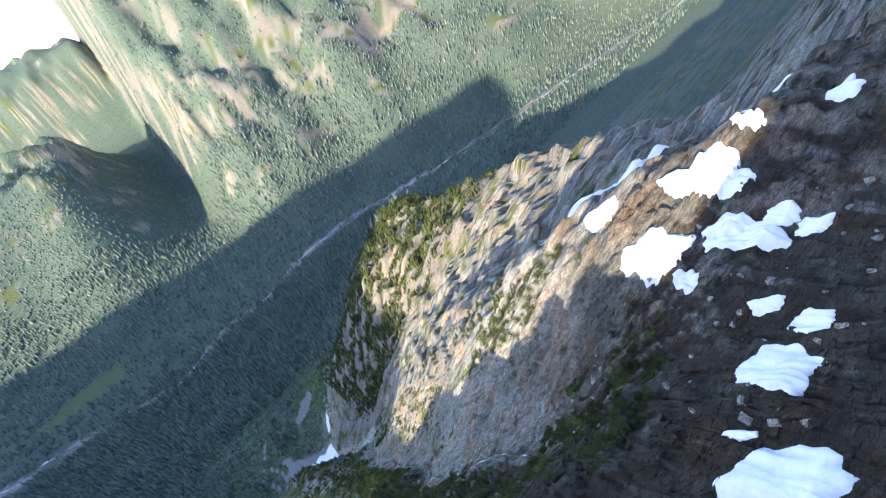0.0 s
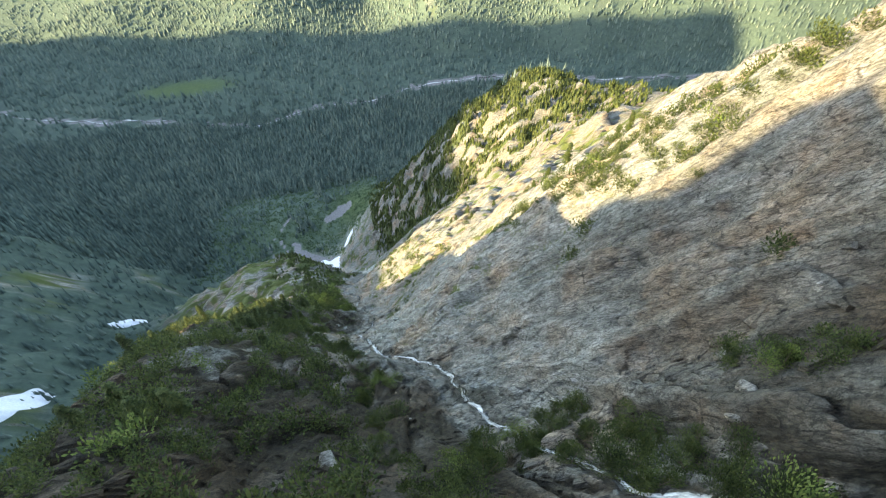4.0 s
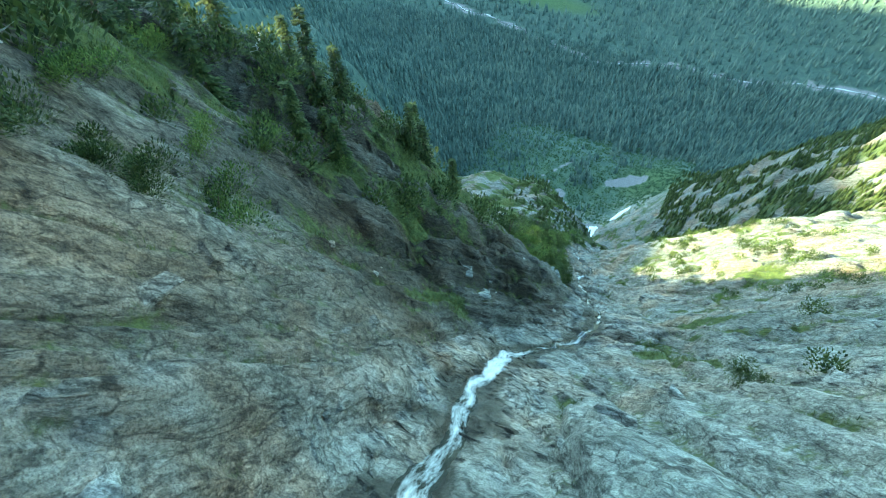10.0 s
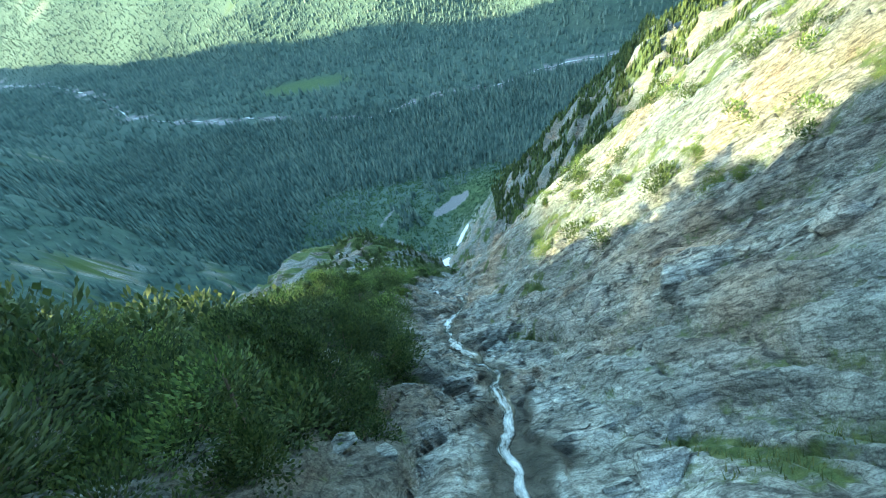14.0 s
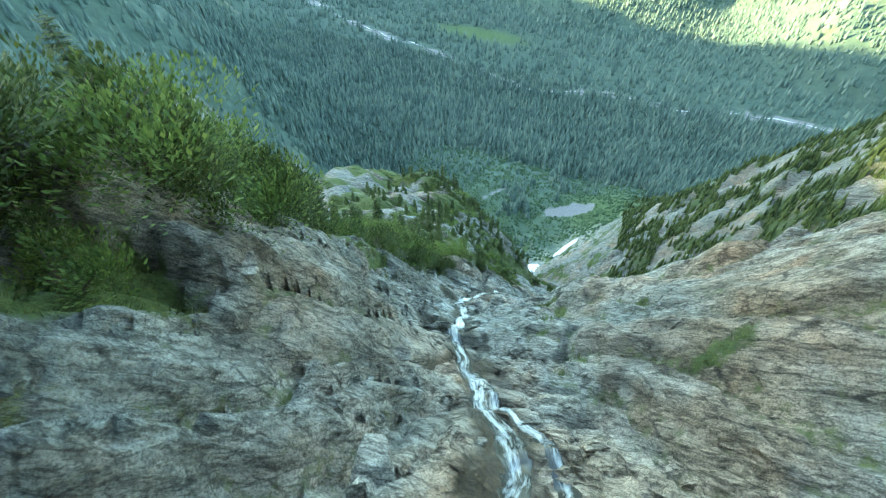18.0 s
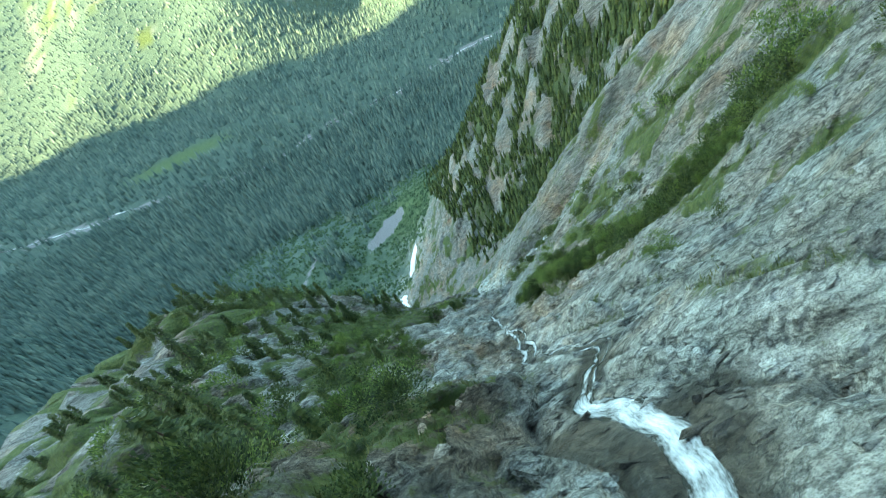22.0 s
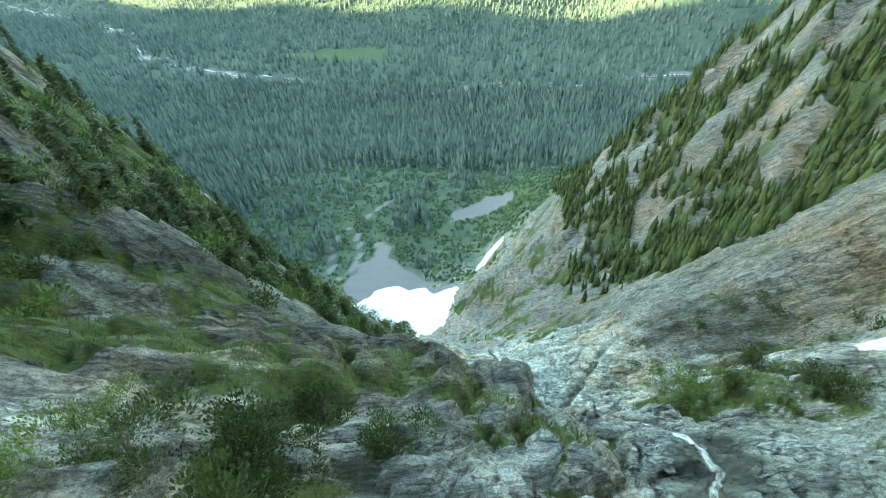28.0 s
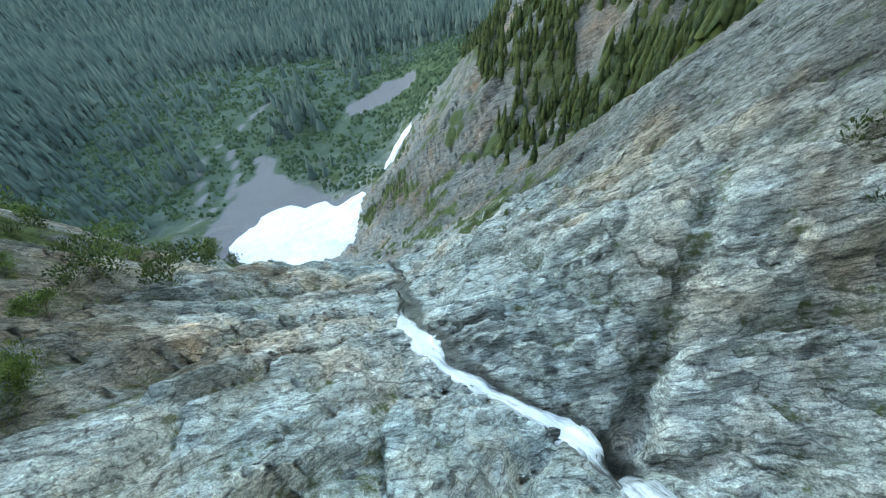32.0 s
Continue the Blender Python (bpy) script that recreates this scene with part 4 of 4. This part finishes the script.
    sprays(o, d, le, wi, 0.1, r, verts, faces)
    part("foliage", mesh("foliage", verts, faces), mat, root)
    for x, y, rad, hh in lobes[:2]:
        v, f = tube([(0, 0, -0.4), (x * 0.5, y * 0.5, hh * 0.3), (x, y, hh * 0.75)], [0.05, 0.035, 0.012], 5)
        part("stem", mesh("stem", v, f), BARK, root)
    return root


def log_thing(seed, length):
    r = random.Random(seed)
    root = new("dead_log")
    pts = [(length * (k / 6 - 0.5), 0.12 * math.sin(k * 1.3 + seed), 0.08 + 0.05 * math.sin(k * 2.1)) for k in range(7)]
    v, f = tube(pts, [0.09 * (1 - 0.1 * k) for k in range(7)], 7)
    part("stem", mesh("stem", v, f), DEADWOOD, root)
    for k in range(6):
        x = length * r.uniform(-0.3, 0.5)
        a = r.uniform(-1, 1)
        v, f = tube([(x, 0, 0.1), (x + 0.4, 0.5 * a, 0.25), (x + 0.8, 0.9 * a, 0.3 + 0.2 * r.random())], [0.04, 0.025, 0.008], 5)
        part("branch", mesh("branch", v, f), DEADWOOD, root)
    return root


def place(proto, x, y, scale, turn, sink, tilt=0.0, tilt_dir=0.0):
    m = Matrix.Translation((x, y, float(ground_z(x, y)) - sink)) @ Matrix.Rotation(tilt, 4, (math.cos(tilt_dir), math.sin(tilt_dir), 0)) @ Matrix.Rotation(turn, 4, "Z")
    ob = copy_thing(proto, m)
    ob.matrix_basis = m @ Matrix.Diagonal((scale, scale, scale, 1))
    return ob


def remove(proto):
    for o in (*proto.children_recursive, proto):
        bpy.data.objects.remove(o)


NEAR_TREE = tagged(conifer(15, 8.5, 1.9, 0.15, 2.6), "tall sunlit mountain hemlock with drooping branches on the crest", "tree", "crest conifers")
TREES = [tagged(conifer(11, 7.0, 1.5, 0.15), "dark green mountain hemlock with drooping branches on a rocky crest", "tree", "crest conifers"),
         tagged(conifer(12, 5.5, 1.1, 0.25), "slender green mountain conifer on a rocky crest", "tree", "crest conifers"),
         tagged(conifer(13, 8.5, 1.7, 0.2), "tall ragged mountain hemlock with drooping branches", "tree", "crest conifers"),
         tagged(conifer(14, 4.0, 1.2, 0.3), "small stunted mountain conifer among shrubs", "tree", "crest conifers")]
SHRUBS = [tagged(shrub(21, 1.5, 1.3, 3400, NEEDLES, "dwarf_conifer", 0.3), "dense dark green dwarf conifer mat on rock", "shrub", "slope shrubs"),
          tagged(shrub(22, 1.2, 0.9, 3000, SHRUB, "mountain_shrub"), "fresh green mountain shrub between rocks", "shrub", "slope shrubs"),
          tagged(shrub(23, 2.0, 1.1, 4000, SHRUB, "mountain_shrub"), "broad low green shrub cushion on a ledge", "shrub", "slope shrubs"),
          tagged(shrub(24, 1.4, 1.8, 3600, NEEDLES, "dwarf_conifer", 0.45), "upright dark green dwarf conifer clump on rock", "shrub", "slope shrubs")]
COARSE = [shrub(25, 1.6, 1.4, 420, NEEDLES, "dwarf_conifer", 0.4, 2.4), shrub(26, 1.7, 1.1, 420, SHRUB, "mountain_shrub", 0.4, 2.4)]
LOGS = [tagged(log_thing(31, 3.5), "bleached grey dead log with broken branches", "dead wood", "dead logs"),
        tagged(log_thing(32, 2.4), "short bleached grey dead branch on the slope", "dead wood", "dead logs")]


def block_mesh(name, seed, points=16, flat=0.7):
    """An angular block: the hull of scattered points, with chipped edges."""
    r = random.Random(seed)
    bm = bmesh.new()
    for _ in range(points):
        p = Vector((r.uniform(-1, 1), r.uniform(-1, 1), r.uniform(-1, 1)))
        p = p / max(abs(p.x), abs(p.y), abs(p.z)) * r.uniform(0.75, 1.0)
        bm.verts.new((p.x, p.y * 0.8, p.z * flat))
    hull = bmesh.ops.convex_hull(bm, input=bm.verts[:])
    loose = [v for v in bm.verts if not v.link_faces]
    bmesh.ops.delete(bm, geom=loose, context="VERTS")
    bmesh.ops.bevel(bm, geom=bm.edges[:], offset=0.05, segments=1, affect="EDGES", clamp_overlap=True)
    me = bpy.data.meshes.new(name)
    bm.to_mesh(me)
    bm.free()
    me.materials.append(TERRAIN)
    return me


def boulder(seed, label):
    return tagged(new("boulder", block_mesh("boulder", seed)), label, "boulder", "loose boulders")


BOULDERS = [boulder(41 + k, "angular grey boulder with worn edges on the rock slope") for k in range(5)]

# ---- planting and boulders, by stretches of the plan ----
pr = random.Random(5)


def pick(n, ylo, yhi, dlo, dhi, accept, out, limit, gap):
    got = 0
    for _ in range(n):
        if got >= limit:
            break
        y, d = pr.uniform(ylo, yhi), pr.uniform(dlo, dhi)
        x = float(bed(y)[0]) + d
        if not accept(x, y, d) or any((x - a) ** 2 + (y - b) ** 2 < gap * gap for a, b in out):
            continue
        out.append((x, y))
        got += 1


def patchy(x, y, size=9.0, seed=111):
    return float(fbm(np.array(x / size), np.array(y / size), 2, seed))


spots = []
pick(6000, 48, 100, -52, -11, lambda x, y, d: patchy(x, y) > -0.3, spots, 170, 1.6)
pick(4000, 30, 62, -30, 18, lambda x, y, d: patchy(x, y, 8) > 0.0, spots, 110, 1.6)
pick(4000, 112, 132, -24, -12, lambda x, y, d: patchy(x, y, 5) > -0.5, spots, 45, 1.3)
pick(6000, 112, 165, -48, -17, lambda x, y, d: patchy(x, y) > -0.25, spots, 110, 1.7)
pick(6000, 84, 128, 40, 64, lambda x, y, d: patchy(x, y, 9) > -0.3, spots, 130, 1.3)
pick(8000, 165, 244, -34, -7, lambda x, y, d: not (y > 229 and d > -11.5) and patchy(x, y) > -0.4 + 0.35 * (d > -11), spots, 230, 1.5)
pick(6000, 244, 305, -46, -8, lambda x, y, d: (y > 257 or d < -19) and patchy(x, y) > -0.35 + 0.35 * (d > -11), spots, 150, 1.6)
pick(6000, 305, 372, -60, -13, lambda x, y, d: not (y > 348 and d > -26) and patchy(x, y) > -0.25 + 0.3 * (d > -18), spots, 170, 1.8)
pick(3000, 355, 366, -17.5, -11.5, lambda x, y, d: True, spots, 18, 1.2)
pick(6000, 372, 440, -85, -20, lambda x, y, d: not (y < 395 and d > -34) and patchy(x, y) > -0.3, spots, 210, 2.0)
pick(6000, 298, 338, 5, 30, lambda x, y, d: y > 312 and abs(d - 8 - (335 - y) * 1.0) < 3.6 + 1.5 * patchy(x, y, 4), spots, 190, 0.8)
pick(2000, 376, 385, 6, 13, lambda x, y, d: True, spots, 9, 1.3)
pick(3000, 394, 412, 18, 34, lambda x, y, d: patchy(x, y, 6) > -0.2, spots, 26, 1.4)
pick(4000, 305, 372, 8, 40, lambda x, y, d: patchy(x, y, 6, 112) > 0.3, spots, 70, 1.2)
pick(3000, 376, 412, -52, -24, lambda x, y, d: True, spots, 70, 1.7)
pick(3000, 259, 276, -17, -6.5, lambda x, y, d: True, spots, 30, 1.3)
pick(4000, 186, 264, 22, 48, lambda x, y, d: patchy(x, y, 7) > 0.05, spots, 110, 1.3)
pick(3000, 206, 262, -24, -12, lambda x, y, d: patchy(x, y, 6) > -0.5, spots, 90, 1.2)
pick(3000, 168, 206, -17, -7.5, lambda x, y, d: True, spots, 44, 1.4)
pick(4000, 110, 260, 55, 95, lambda x, y, d: patchy(x, y, 12) > 0.1, spots, 60, 2.2)
pick(3000, 60, 230, 14, 55, lambda x, y, d: patchy(x, y, 7) > 0.5, spots, 24, 2.0)


def joined(name, items, label, category):
    """Many plants as one object."""
    co, tri, base = [], [], 0
    for me, m in items:
        v = np.empty(len(me.vertices) * 3)
        me.vertices.foreach_get("co", v)
        v = v.reshape(-1, 3) @ np.array(m.to_3x3()).T + np.array(m.translation)
        f = np.empty(len(me.polygons) * 3, np.int32)
        me.loops.foreach_get("vertex_index", f)
        co.append(v)
        tri.append(f.reshape(-1, 3) + base)
        base += len(v)
    me = raw_mesh(name, np.concatenate(co), np.concatenate(tri))
    me.materials.append(items[0][0].materials[0])
    return tagged(new(name, me), label, category, kind="stuff")


count = {"dwarf_conifer": 0, "mountain_shrub": 0}
rest = {"dwarf_conifer": [], "mountain_shrub": []}
for x, y in sorted(spots, key=lambda p: abs(p[0] - float(bed(p[1])[0]))):
    k = pr.choices(range(4), (4, 3, 3, 3) if y > 205 or y > 180 and x > 20 else (5, 0.5, 0.4, 4))[0]
    name = SHRUBS[k].name.split(".")[0]
    size, turn, tilt, way = pr.uniform(0.9, 1.8) * (1.35 if 165 < y < 278 and x < float(bed(y)[0]) else 1) * (0.8 if 345 < y < 372 or y > 130 and x > float(bed(y)[0]) else 1), pr.uniform(0, 6.28), pr.uniform(0, 0.3), pr.uniform(0, 6.28)
    count[name] += 1
    if count[name] <= 300:
        place(SHRUBS[k], x, y, size, turn, 0.15, tilt, way)
    else:
        m = Matrix.Translation((x, y, float(ground_z(x, y)) - 0.15)) @ Matrix.Rotation(turn, 4, "Z") @ Matrix.Scale(size, 4)
        rest[name].append((COARSE[k in (1, 2)].children[0].data, m))
if rest["dwarf_conifer"]:
    joined("dwarf_conifer_thicket", rest["dwarf_conifer"], "dense dark green dwarf conifer thicket on the crest", "shrubs")
if rest["mountain_shrub"]:
    joined("shrub_thicket", rest["mountain_shrub"], "green mountain shrubs spread over the upper slope", "shrubs")
tree_spots = []
pick(3000, 60, 112, -52, -26, lambda x, y, d: patchy(x, y, 8, 120) > 0.1, tree_spots, 10, 3)
pick(3000, 115, 165, -46, -20, lambda x, y, d: True, tree_spots, 40, 2.0)
pick(3000, 170, 245, -34, -17, lambda x, y, d: patchy(x, y, 8, 120) > -0.1, tree_spots, 9, 2.4)
pick(3000, 376, 408, -62, -27, lambda x, y, d: True, tree_spots, 60, 2.0)
pick(3000, 210, 236, -22, -16, lambda x, y, d: True, tree_spots, 4, 1.8)
pick(3000, 255, 300, -46, -16, lambda x, y, d: True, tree_spots, 26, 2.4)
pick(3000, 300, 345, -50, -18, lambda x, y, d: True, tree_spots, 36, 2.2)
pick(4000, 340, 430, -90, -30, lambda x, y, d: d < -42 or y < 390, tree_spots, 120, 2.2)
pick(3000, 110, 250, 60, 100, lambda x, y, d: patchy(x, y, 12, 120) > 0.1, tree_spots, 22, 3)
for x, y in tree_spots:
    k = pr.choices(range(4), (3, 4, 2, 4))[0]
    place(TREES[k], x, y, pr.uniform(0.65, 1.1), pr.uniform(0, 6.28), 0.2, pr.uniform(0, 0.10), pr.uniform(0, 6.28))
for k in range(14):
    y = 114 + 3.2 * k + pr.uniform(-1, 1)
    place(TREES[2 * (k % 2)], float(bed(y)[0]) - pr.uniform(23, 31), y, pr.uniform(0.85, 1.15), pr.uniform(0, 6.28), 0.2, 0.05, 1.0)
for x, y, s in ((-19, 251, 0.95), (-20.5, 255, 1.0), (-23, 257, 1.2), (-23, 266, 0.85), (-25, 262, 1.0), (-21, 272, 0.8), (-17, 243, 0.7)):
    place(NEAR_TREE, x, y, s, pr.uniform(0, 6.28), 0.2, 0.06, 2.0)
rock_spots = []
pick(3000, 0, 60, -20, 40, lambda x, y, d: patchy(x, y, 7, 130) > 0.0, rock_spots, 70, 2.0)
pick(3000, 60, 420, -14, 18, lambda x, y, d: abs(d) > 1.6 and patchy(x, y, 6, 130) > 0.15, rock_spots, 70, 2.2)
for x, y in rock_spots:
    place(pr.choice(BOULDERS), x, y, pr.choice((0.35, 0.45, 0.6, 0.9, 1.3)), pr.uniform(0, 6.28), 0.1, pr.uniform(-0.3, 0.3), 0)
for x, y, s in ((-1.5, 311, 1.2), (3, 313, 0.9)):
    place(BOULDERS[1], x, y, s, 1.0, 0.3)
for x, y, k in ((-19, 149, 0), (6, 78, 0), (-9, 133, 0), (-4, 128, 1), (-8, 225, 0), (-11, 228, 1), (-2, 186, 1), (-6, 190, 0), (-14, 270, 1)):
    gx = float(ground_z(x + 1, y) - ground_z(x - 1, y))
    gy = float(ground_z(x, y + 1) - ground_z(x, y - 1))
    place(LOGS[k], x, y, 1.0, math.atan2(gx, -gy), -0.15)
for p in [NEAR_TREE] + TREES + SHRUBS + COARSE + LOGS + BOULDERS:
    remove(p)


# ---- grass tufts ----
def tufts(n, seed):
    r = np.random.default_rng(seed)
    y = r.uniform(45, 440, n)
    d = r.normal(0, 24, n)
    x = bed(y)[0] + d
    g = lookup(FIELDS["grass"], x, y)
    keep = (g > 0.45) & (np.abs(d) > 2.5)
    x, y = x[keep], y[keep]
    z = ground_z(x, y)
    n = len(x)
    co, tri = [], []
    for b in range(6):
        a = r.uniform(0, 2 * np.pi, n)
        h, w = r.uniform(0.10, 0.30, n), r.uniform(0.015, 0.035, n)
        ox, oy = x + r.normal(0, 0.15, n), y + r.normal(0, 0.15, n)
        lx, ly = np.cos(a) * h * 0.6, np.sin(a) * h * 0.6 + 0.15
        oz = ground_z(ox, oy) - 0.05
        q = np.stack([np.stack([ox - w * np.sin(a), oy + w * np.cos(a), oz], 1), np.stack([ox + w * np.sin(a), oy - w * np.cos(a), oz], 1), np.stack([ox + lx, oy + ly, oz + h], 1)], 1)
        tri.append(np.arange(3 * n).reshape(n, 3) + 3 * n * b)
        co.append(q.reshape(-1, 3))
    me = raw_mesh("grass_tufts", np.concatenate(co), np.concatenate(tri))
    me.materials.append(GRASS)
    return tagged(new("grass_tufts", me), "short yellow-green mountain grass on rock ledges", "grass", kind="stuff")


tufts(190000, 3)


# ---- far woods ----
def woods(name, x, y, h, rad, sides, tiers, label, seed, mat=HAZED_FOREST):
    r = np.random.default_rng(seed)
    n = len(x)
    z = ground_z(x, y) - 0.8
    co, tri = [], []
    base = 0
    lx, ly = r.normal(0, 0.03, n) * h, r.normal(0, 0.03, n) * h
    for t in range(tiers):
        lo, hi = (0.06, 1.0) if tiers == 1 else ((0.05, 0.62), (0.4, 1.0))[t]
        rr = rad * (1.0 if t == 0 else 0.62)
        for k in range(sides):
            a = 2 * np.pi * k / sides + r.uniform(-0.3, 0.3, n)
            q = r.uniform(0.7, 1.25, n)
            co.append(np.stack([x + np.cos(a) * rr * q, y + np.sin(a) * rr * q, z + lo * h * r.uniform(0.6, 1.4, n)], 1))
        co.append(np.stack([x + lx * hi, y + ly * hi, z + hi * h], 1))
        i = np.arange(n)
        for k in range(sides):
            tri.append(np.stack([base + k * n + i, base + ((k + 1) % sides) * n + i, base + sides * n + i], 1))
        base += (sides + 1) * n
    me = raw_mesh(name, np.concatenate(co), np.concatenate(tri))
    me.materials.append(mat)
    return tagged(new(name, me), label, "forest", kind="stuff")


fr = np.random.default_rng(17)


def scatter(n, x0, x1, y0, y1, need):
    x, y = fr.uniform(x0, x1, n), fr.uniform(y0, y1, n)
    f = lookup(FIELDS["forest"], x, y) * (1 - lookup(FIELDS["meadow"], x, y)) * (1 - lookup(FIELDS["gravel"], x, y))
    k = (f > need) & (fr.uniform(0, 1, n) < f)
    return x[k], y[k]


x, y = scatter(26000, -900, 520, 620, 1260, 0.3)
keep = ~((y < 830) & (x > -280) & (x < 60) & (fbm(x / 40, y / 40, 2, 140) < 0.35))
x, y = x[keep], y[keep]
h = fr.uniform(10, 26, len(x))
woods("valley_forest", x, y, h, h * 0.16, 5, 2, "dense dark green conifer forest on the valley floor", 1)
bx, by = fr.uniform(-300, 70, 13000), fr.uniform(600, 850, 13000)
keep = (fbm(bx / 14, by / 14, 3, 141) > -0.3) & (lookup(FIELDS["gravel"], bx, by) < 0.2) & (ground_z(bx, by) < 125) & (np.hypot(bx + 82, by - 563) > 46) & (np.hypot((bx + 27) / 0.7, by - 634) > 24)
bx, by = bx[keep], by[keep]
h = fr.uniform(1.2, 3.8, len(bx))
woods("valley_shrubs", bx, by, h, h * 0.7, 5, 2, "low green alder shrubs on the open valley slope", 6, BRUSH)
x, y = scatter(24000, -2300, 2600, 900, 1900, 0.3)
h = fr.uniform(12, 26, len(x))
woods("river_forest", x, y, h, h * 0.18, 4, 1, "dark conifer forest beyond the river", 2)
x, y = scatter(60000, -2600, 2400, 1500, 3400, 0.25)
h = fr.uniform(6, 13, len(x))
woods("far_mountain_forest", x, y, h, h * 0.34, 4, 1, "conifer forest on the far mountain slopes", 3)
x, y = scatter(9000, -900, -180, 0, 900, 0.2)
h = fr.uniform(6, 16, len(x))
woods("spur_forest", x, y, h, h * 0.18, 4, 1, "conifer forest on the shaded neighbouring spur", 4)
x, y = fr.uniform(20, 480, 44000), fr.uniform(430, 780, 44000)
keep = (lookup(FIELDS["grass"], x, y) > 0.18) & (x - bed(y)[0] > 50 + 22 * fbm(x / 18, y / 18, 2, 142)) & (fr.uniform(0, 1, 44000) < 0.7) & (ground_z(x, y) > 100)
x, y = x[keep], y[keep]
h = fr.uniform(4, 11, len(x))
woods("cliff_trees", x, y, h, h * 0.17, 5, 2, "scattered conifers on the steep rock wall", 5, NEEDLES)


# ---- broken rock: slabs of the bedded walls, half sunk in the slope ----
def clear_of_water_and_snow(x, y, gap):
    ok = np.ones(len(x), bool)
    for px, py in zip(fx[::5], fy[::5]):
        ok &= np.hypot(x - px, y - py) > 0.6 + 0.5 * gap
    for cx, cy, ax, ay, bx, by, th in PATCHES:
        ok &= np.hypot(x - cx, y - cy) > 0.8 * (math.hypot(ax, ay) + math.hypot(bx, by)) / 2 + gap
    return ok


def slab_field(n, seed, ylo, yhi, dlo, dhi, mean, sunk, need, clear=1.3):
    """Angular slabs that lie like shingles along the bedding; neighbours share their tilt."""
    r = np.random.default_rng(seed)
    y = r.uniform(ylo, yhi, n)
    d = r.uniform(dlo, dhi, n)
    x = bed(y)[0] + d
    g = lookup(FIELDS["grass"], x, y)
    keep = (fbm(x / 7, y / 7, 3, 150) + r.normal(0, 0.3, n) > need) & ((np.abs(d) > clear + 0.9 * ((y > 401) & (y < 417))) | ((y > 386) & (y < 400))) & (g < 0.6) & clear_of_water_and_snow(x, y, mean)
    x, y, d = x[keep], y[keep], d[keep]
    n = len(x)
    e = 1.2
    gx = (ground_z(x + e, y) - ground_z(x - e, y)) / (2 * e)
    gy = (ground_z(x, y + e) - ground_z(x, y - e)) / (2 * e)
    nn = np.stack([-gx, -gy, np.ones(n)], 1)
    nn /= np.linalg.norm(nn, axis=1)[:, None]
    lean = np.stack([fbm(x / 11, y / 11, 2, 151), fbm(x / 11, y / 11, 2, 153) + 0.15, 0 * x], 1)
    nn = nn + 0.45 * lean + r.normal(0, 0.10, (n, 3))
    nn /= np.linalg.norm(nn, axis=1)[:, None]
    a = -0.35 + 0.9 * fbm(x / 15, y / 15, 2, 155) + r.normal(0, 0.22, n)
    t = np.stack([np.cos(a), np.sin(a), np.zeros(n)], 1)
    t -= nn * (t * nn).sum(1)[:, None]
    t /= np.linalg.norm(t, axis=1)[:, None]
    s = np.cross(nn, t)
    size = mean * np.clip(np.exp(r.normal(0, 0.5, n)), 0.4, 2.0)
    la, lb, lc = size * r.uniform(0.8, 2.0, n), size * r.uniform(0.4, 0.9, n), size * r.uniform(0.22, 0.5, n)
    c = np.stack([x, y, ground_z(x, y)], 1) - nn * (lc * sunk)[:, None]
    co = []
    for i, j, m in ((-1, -1, -1), (1, -1, -1), (1, 1, -1), (-1, 1, -1), (-1, -1, 1), (1, -1, 1), (1, 1, 1), (-1, 1, 1)):
        q = 0.82 if m > 0 else 1.0
        ja, jb, jc = (r.uniform(0.5, 1.2, n) for _ in range(3))
        co.append(c + t * (la * i * ja * q)[:, None] + s * (lb * j * jb * q)[:, None] + nn * (lc * m * jc)[:, None])
    i = np.arange(n)
    tri = []
    for f in ((4, 5, 6), (4, 6, 7), (0, 1, 5), (0, 5, 4), (1, 2, 6), (1, 6, 5), (2, 3, 7), (2, 7, 6), (3, 0, 4), (3, 4, 7)):
        tri.append(np.stack([f[0] * n + i, f[1] * n + i, f[2] * n + i], 1))
    me = raw_mesh("broken_rock", np.concatenate(co), np.concatenate(tri))
    me.polygons.foreach_set("use_smooth", np.zeros(len(me.polygons), bool))
    for k in ("pale", "soil_shade", "wet"):
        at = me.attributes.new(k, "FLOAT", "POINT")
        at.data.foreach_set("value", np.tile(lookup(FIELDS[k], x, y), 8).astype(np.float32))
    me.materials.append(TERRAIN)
    return tagged(new("broken_rock", me), "broken grey bedded rock slabs on the slope", "rock slabs", kind="stuff")


slab_field(9000, 1, 45, 385, -22, 30, 0.22, 0.5, 0.15)
slab_field(9000, 6, 45, 440, -4.5, 4.5, 0.2, 0.2, -0.1, 0.75)
slab_field(9000, 3, -10, 62, -40, 110, 0.5, 0.4, -0.1)


# ---- loose rocks of the bed, one by one ----
PIECES = [block_mesh("rock", 200 + k, 12, 0.55) for k in range(8)]
got = []
pick(9000, 62, 420, -12, 14, lambda x, y, d: abs(d) > 1.0 and patchy(x, y, 5, 131) > -0.1, got, 300, 0.8)
for x, y in got:
    ob = part("rock", pr.choice(PIECES), None, ground)
    q = pr.choice((0.2, 0.25, 0.3, 0.4, 0.55))
    ob.matrix_basis = Matrix.Translation((x, y, float(ground_z(x, y)) + 0.1 * q)) @ Matrix.Rotation(pr.uniform(-0.5, 0.5), 4, "X") @ Matrix.Rotation(pr.uniform(0, 6.28), 4, "Z") @ Matrix.Diagonal((q * pr.uniform(1, 1.6), q, q * 0.9, 1))
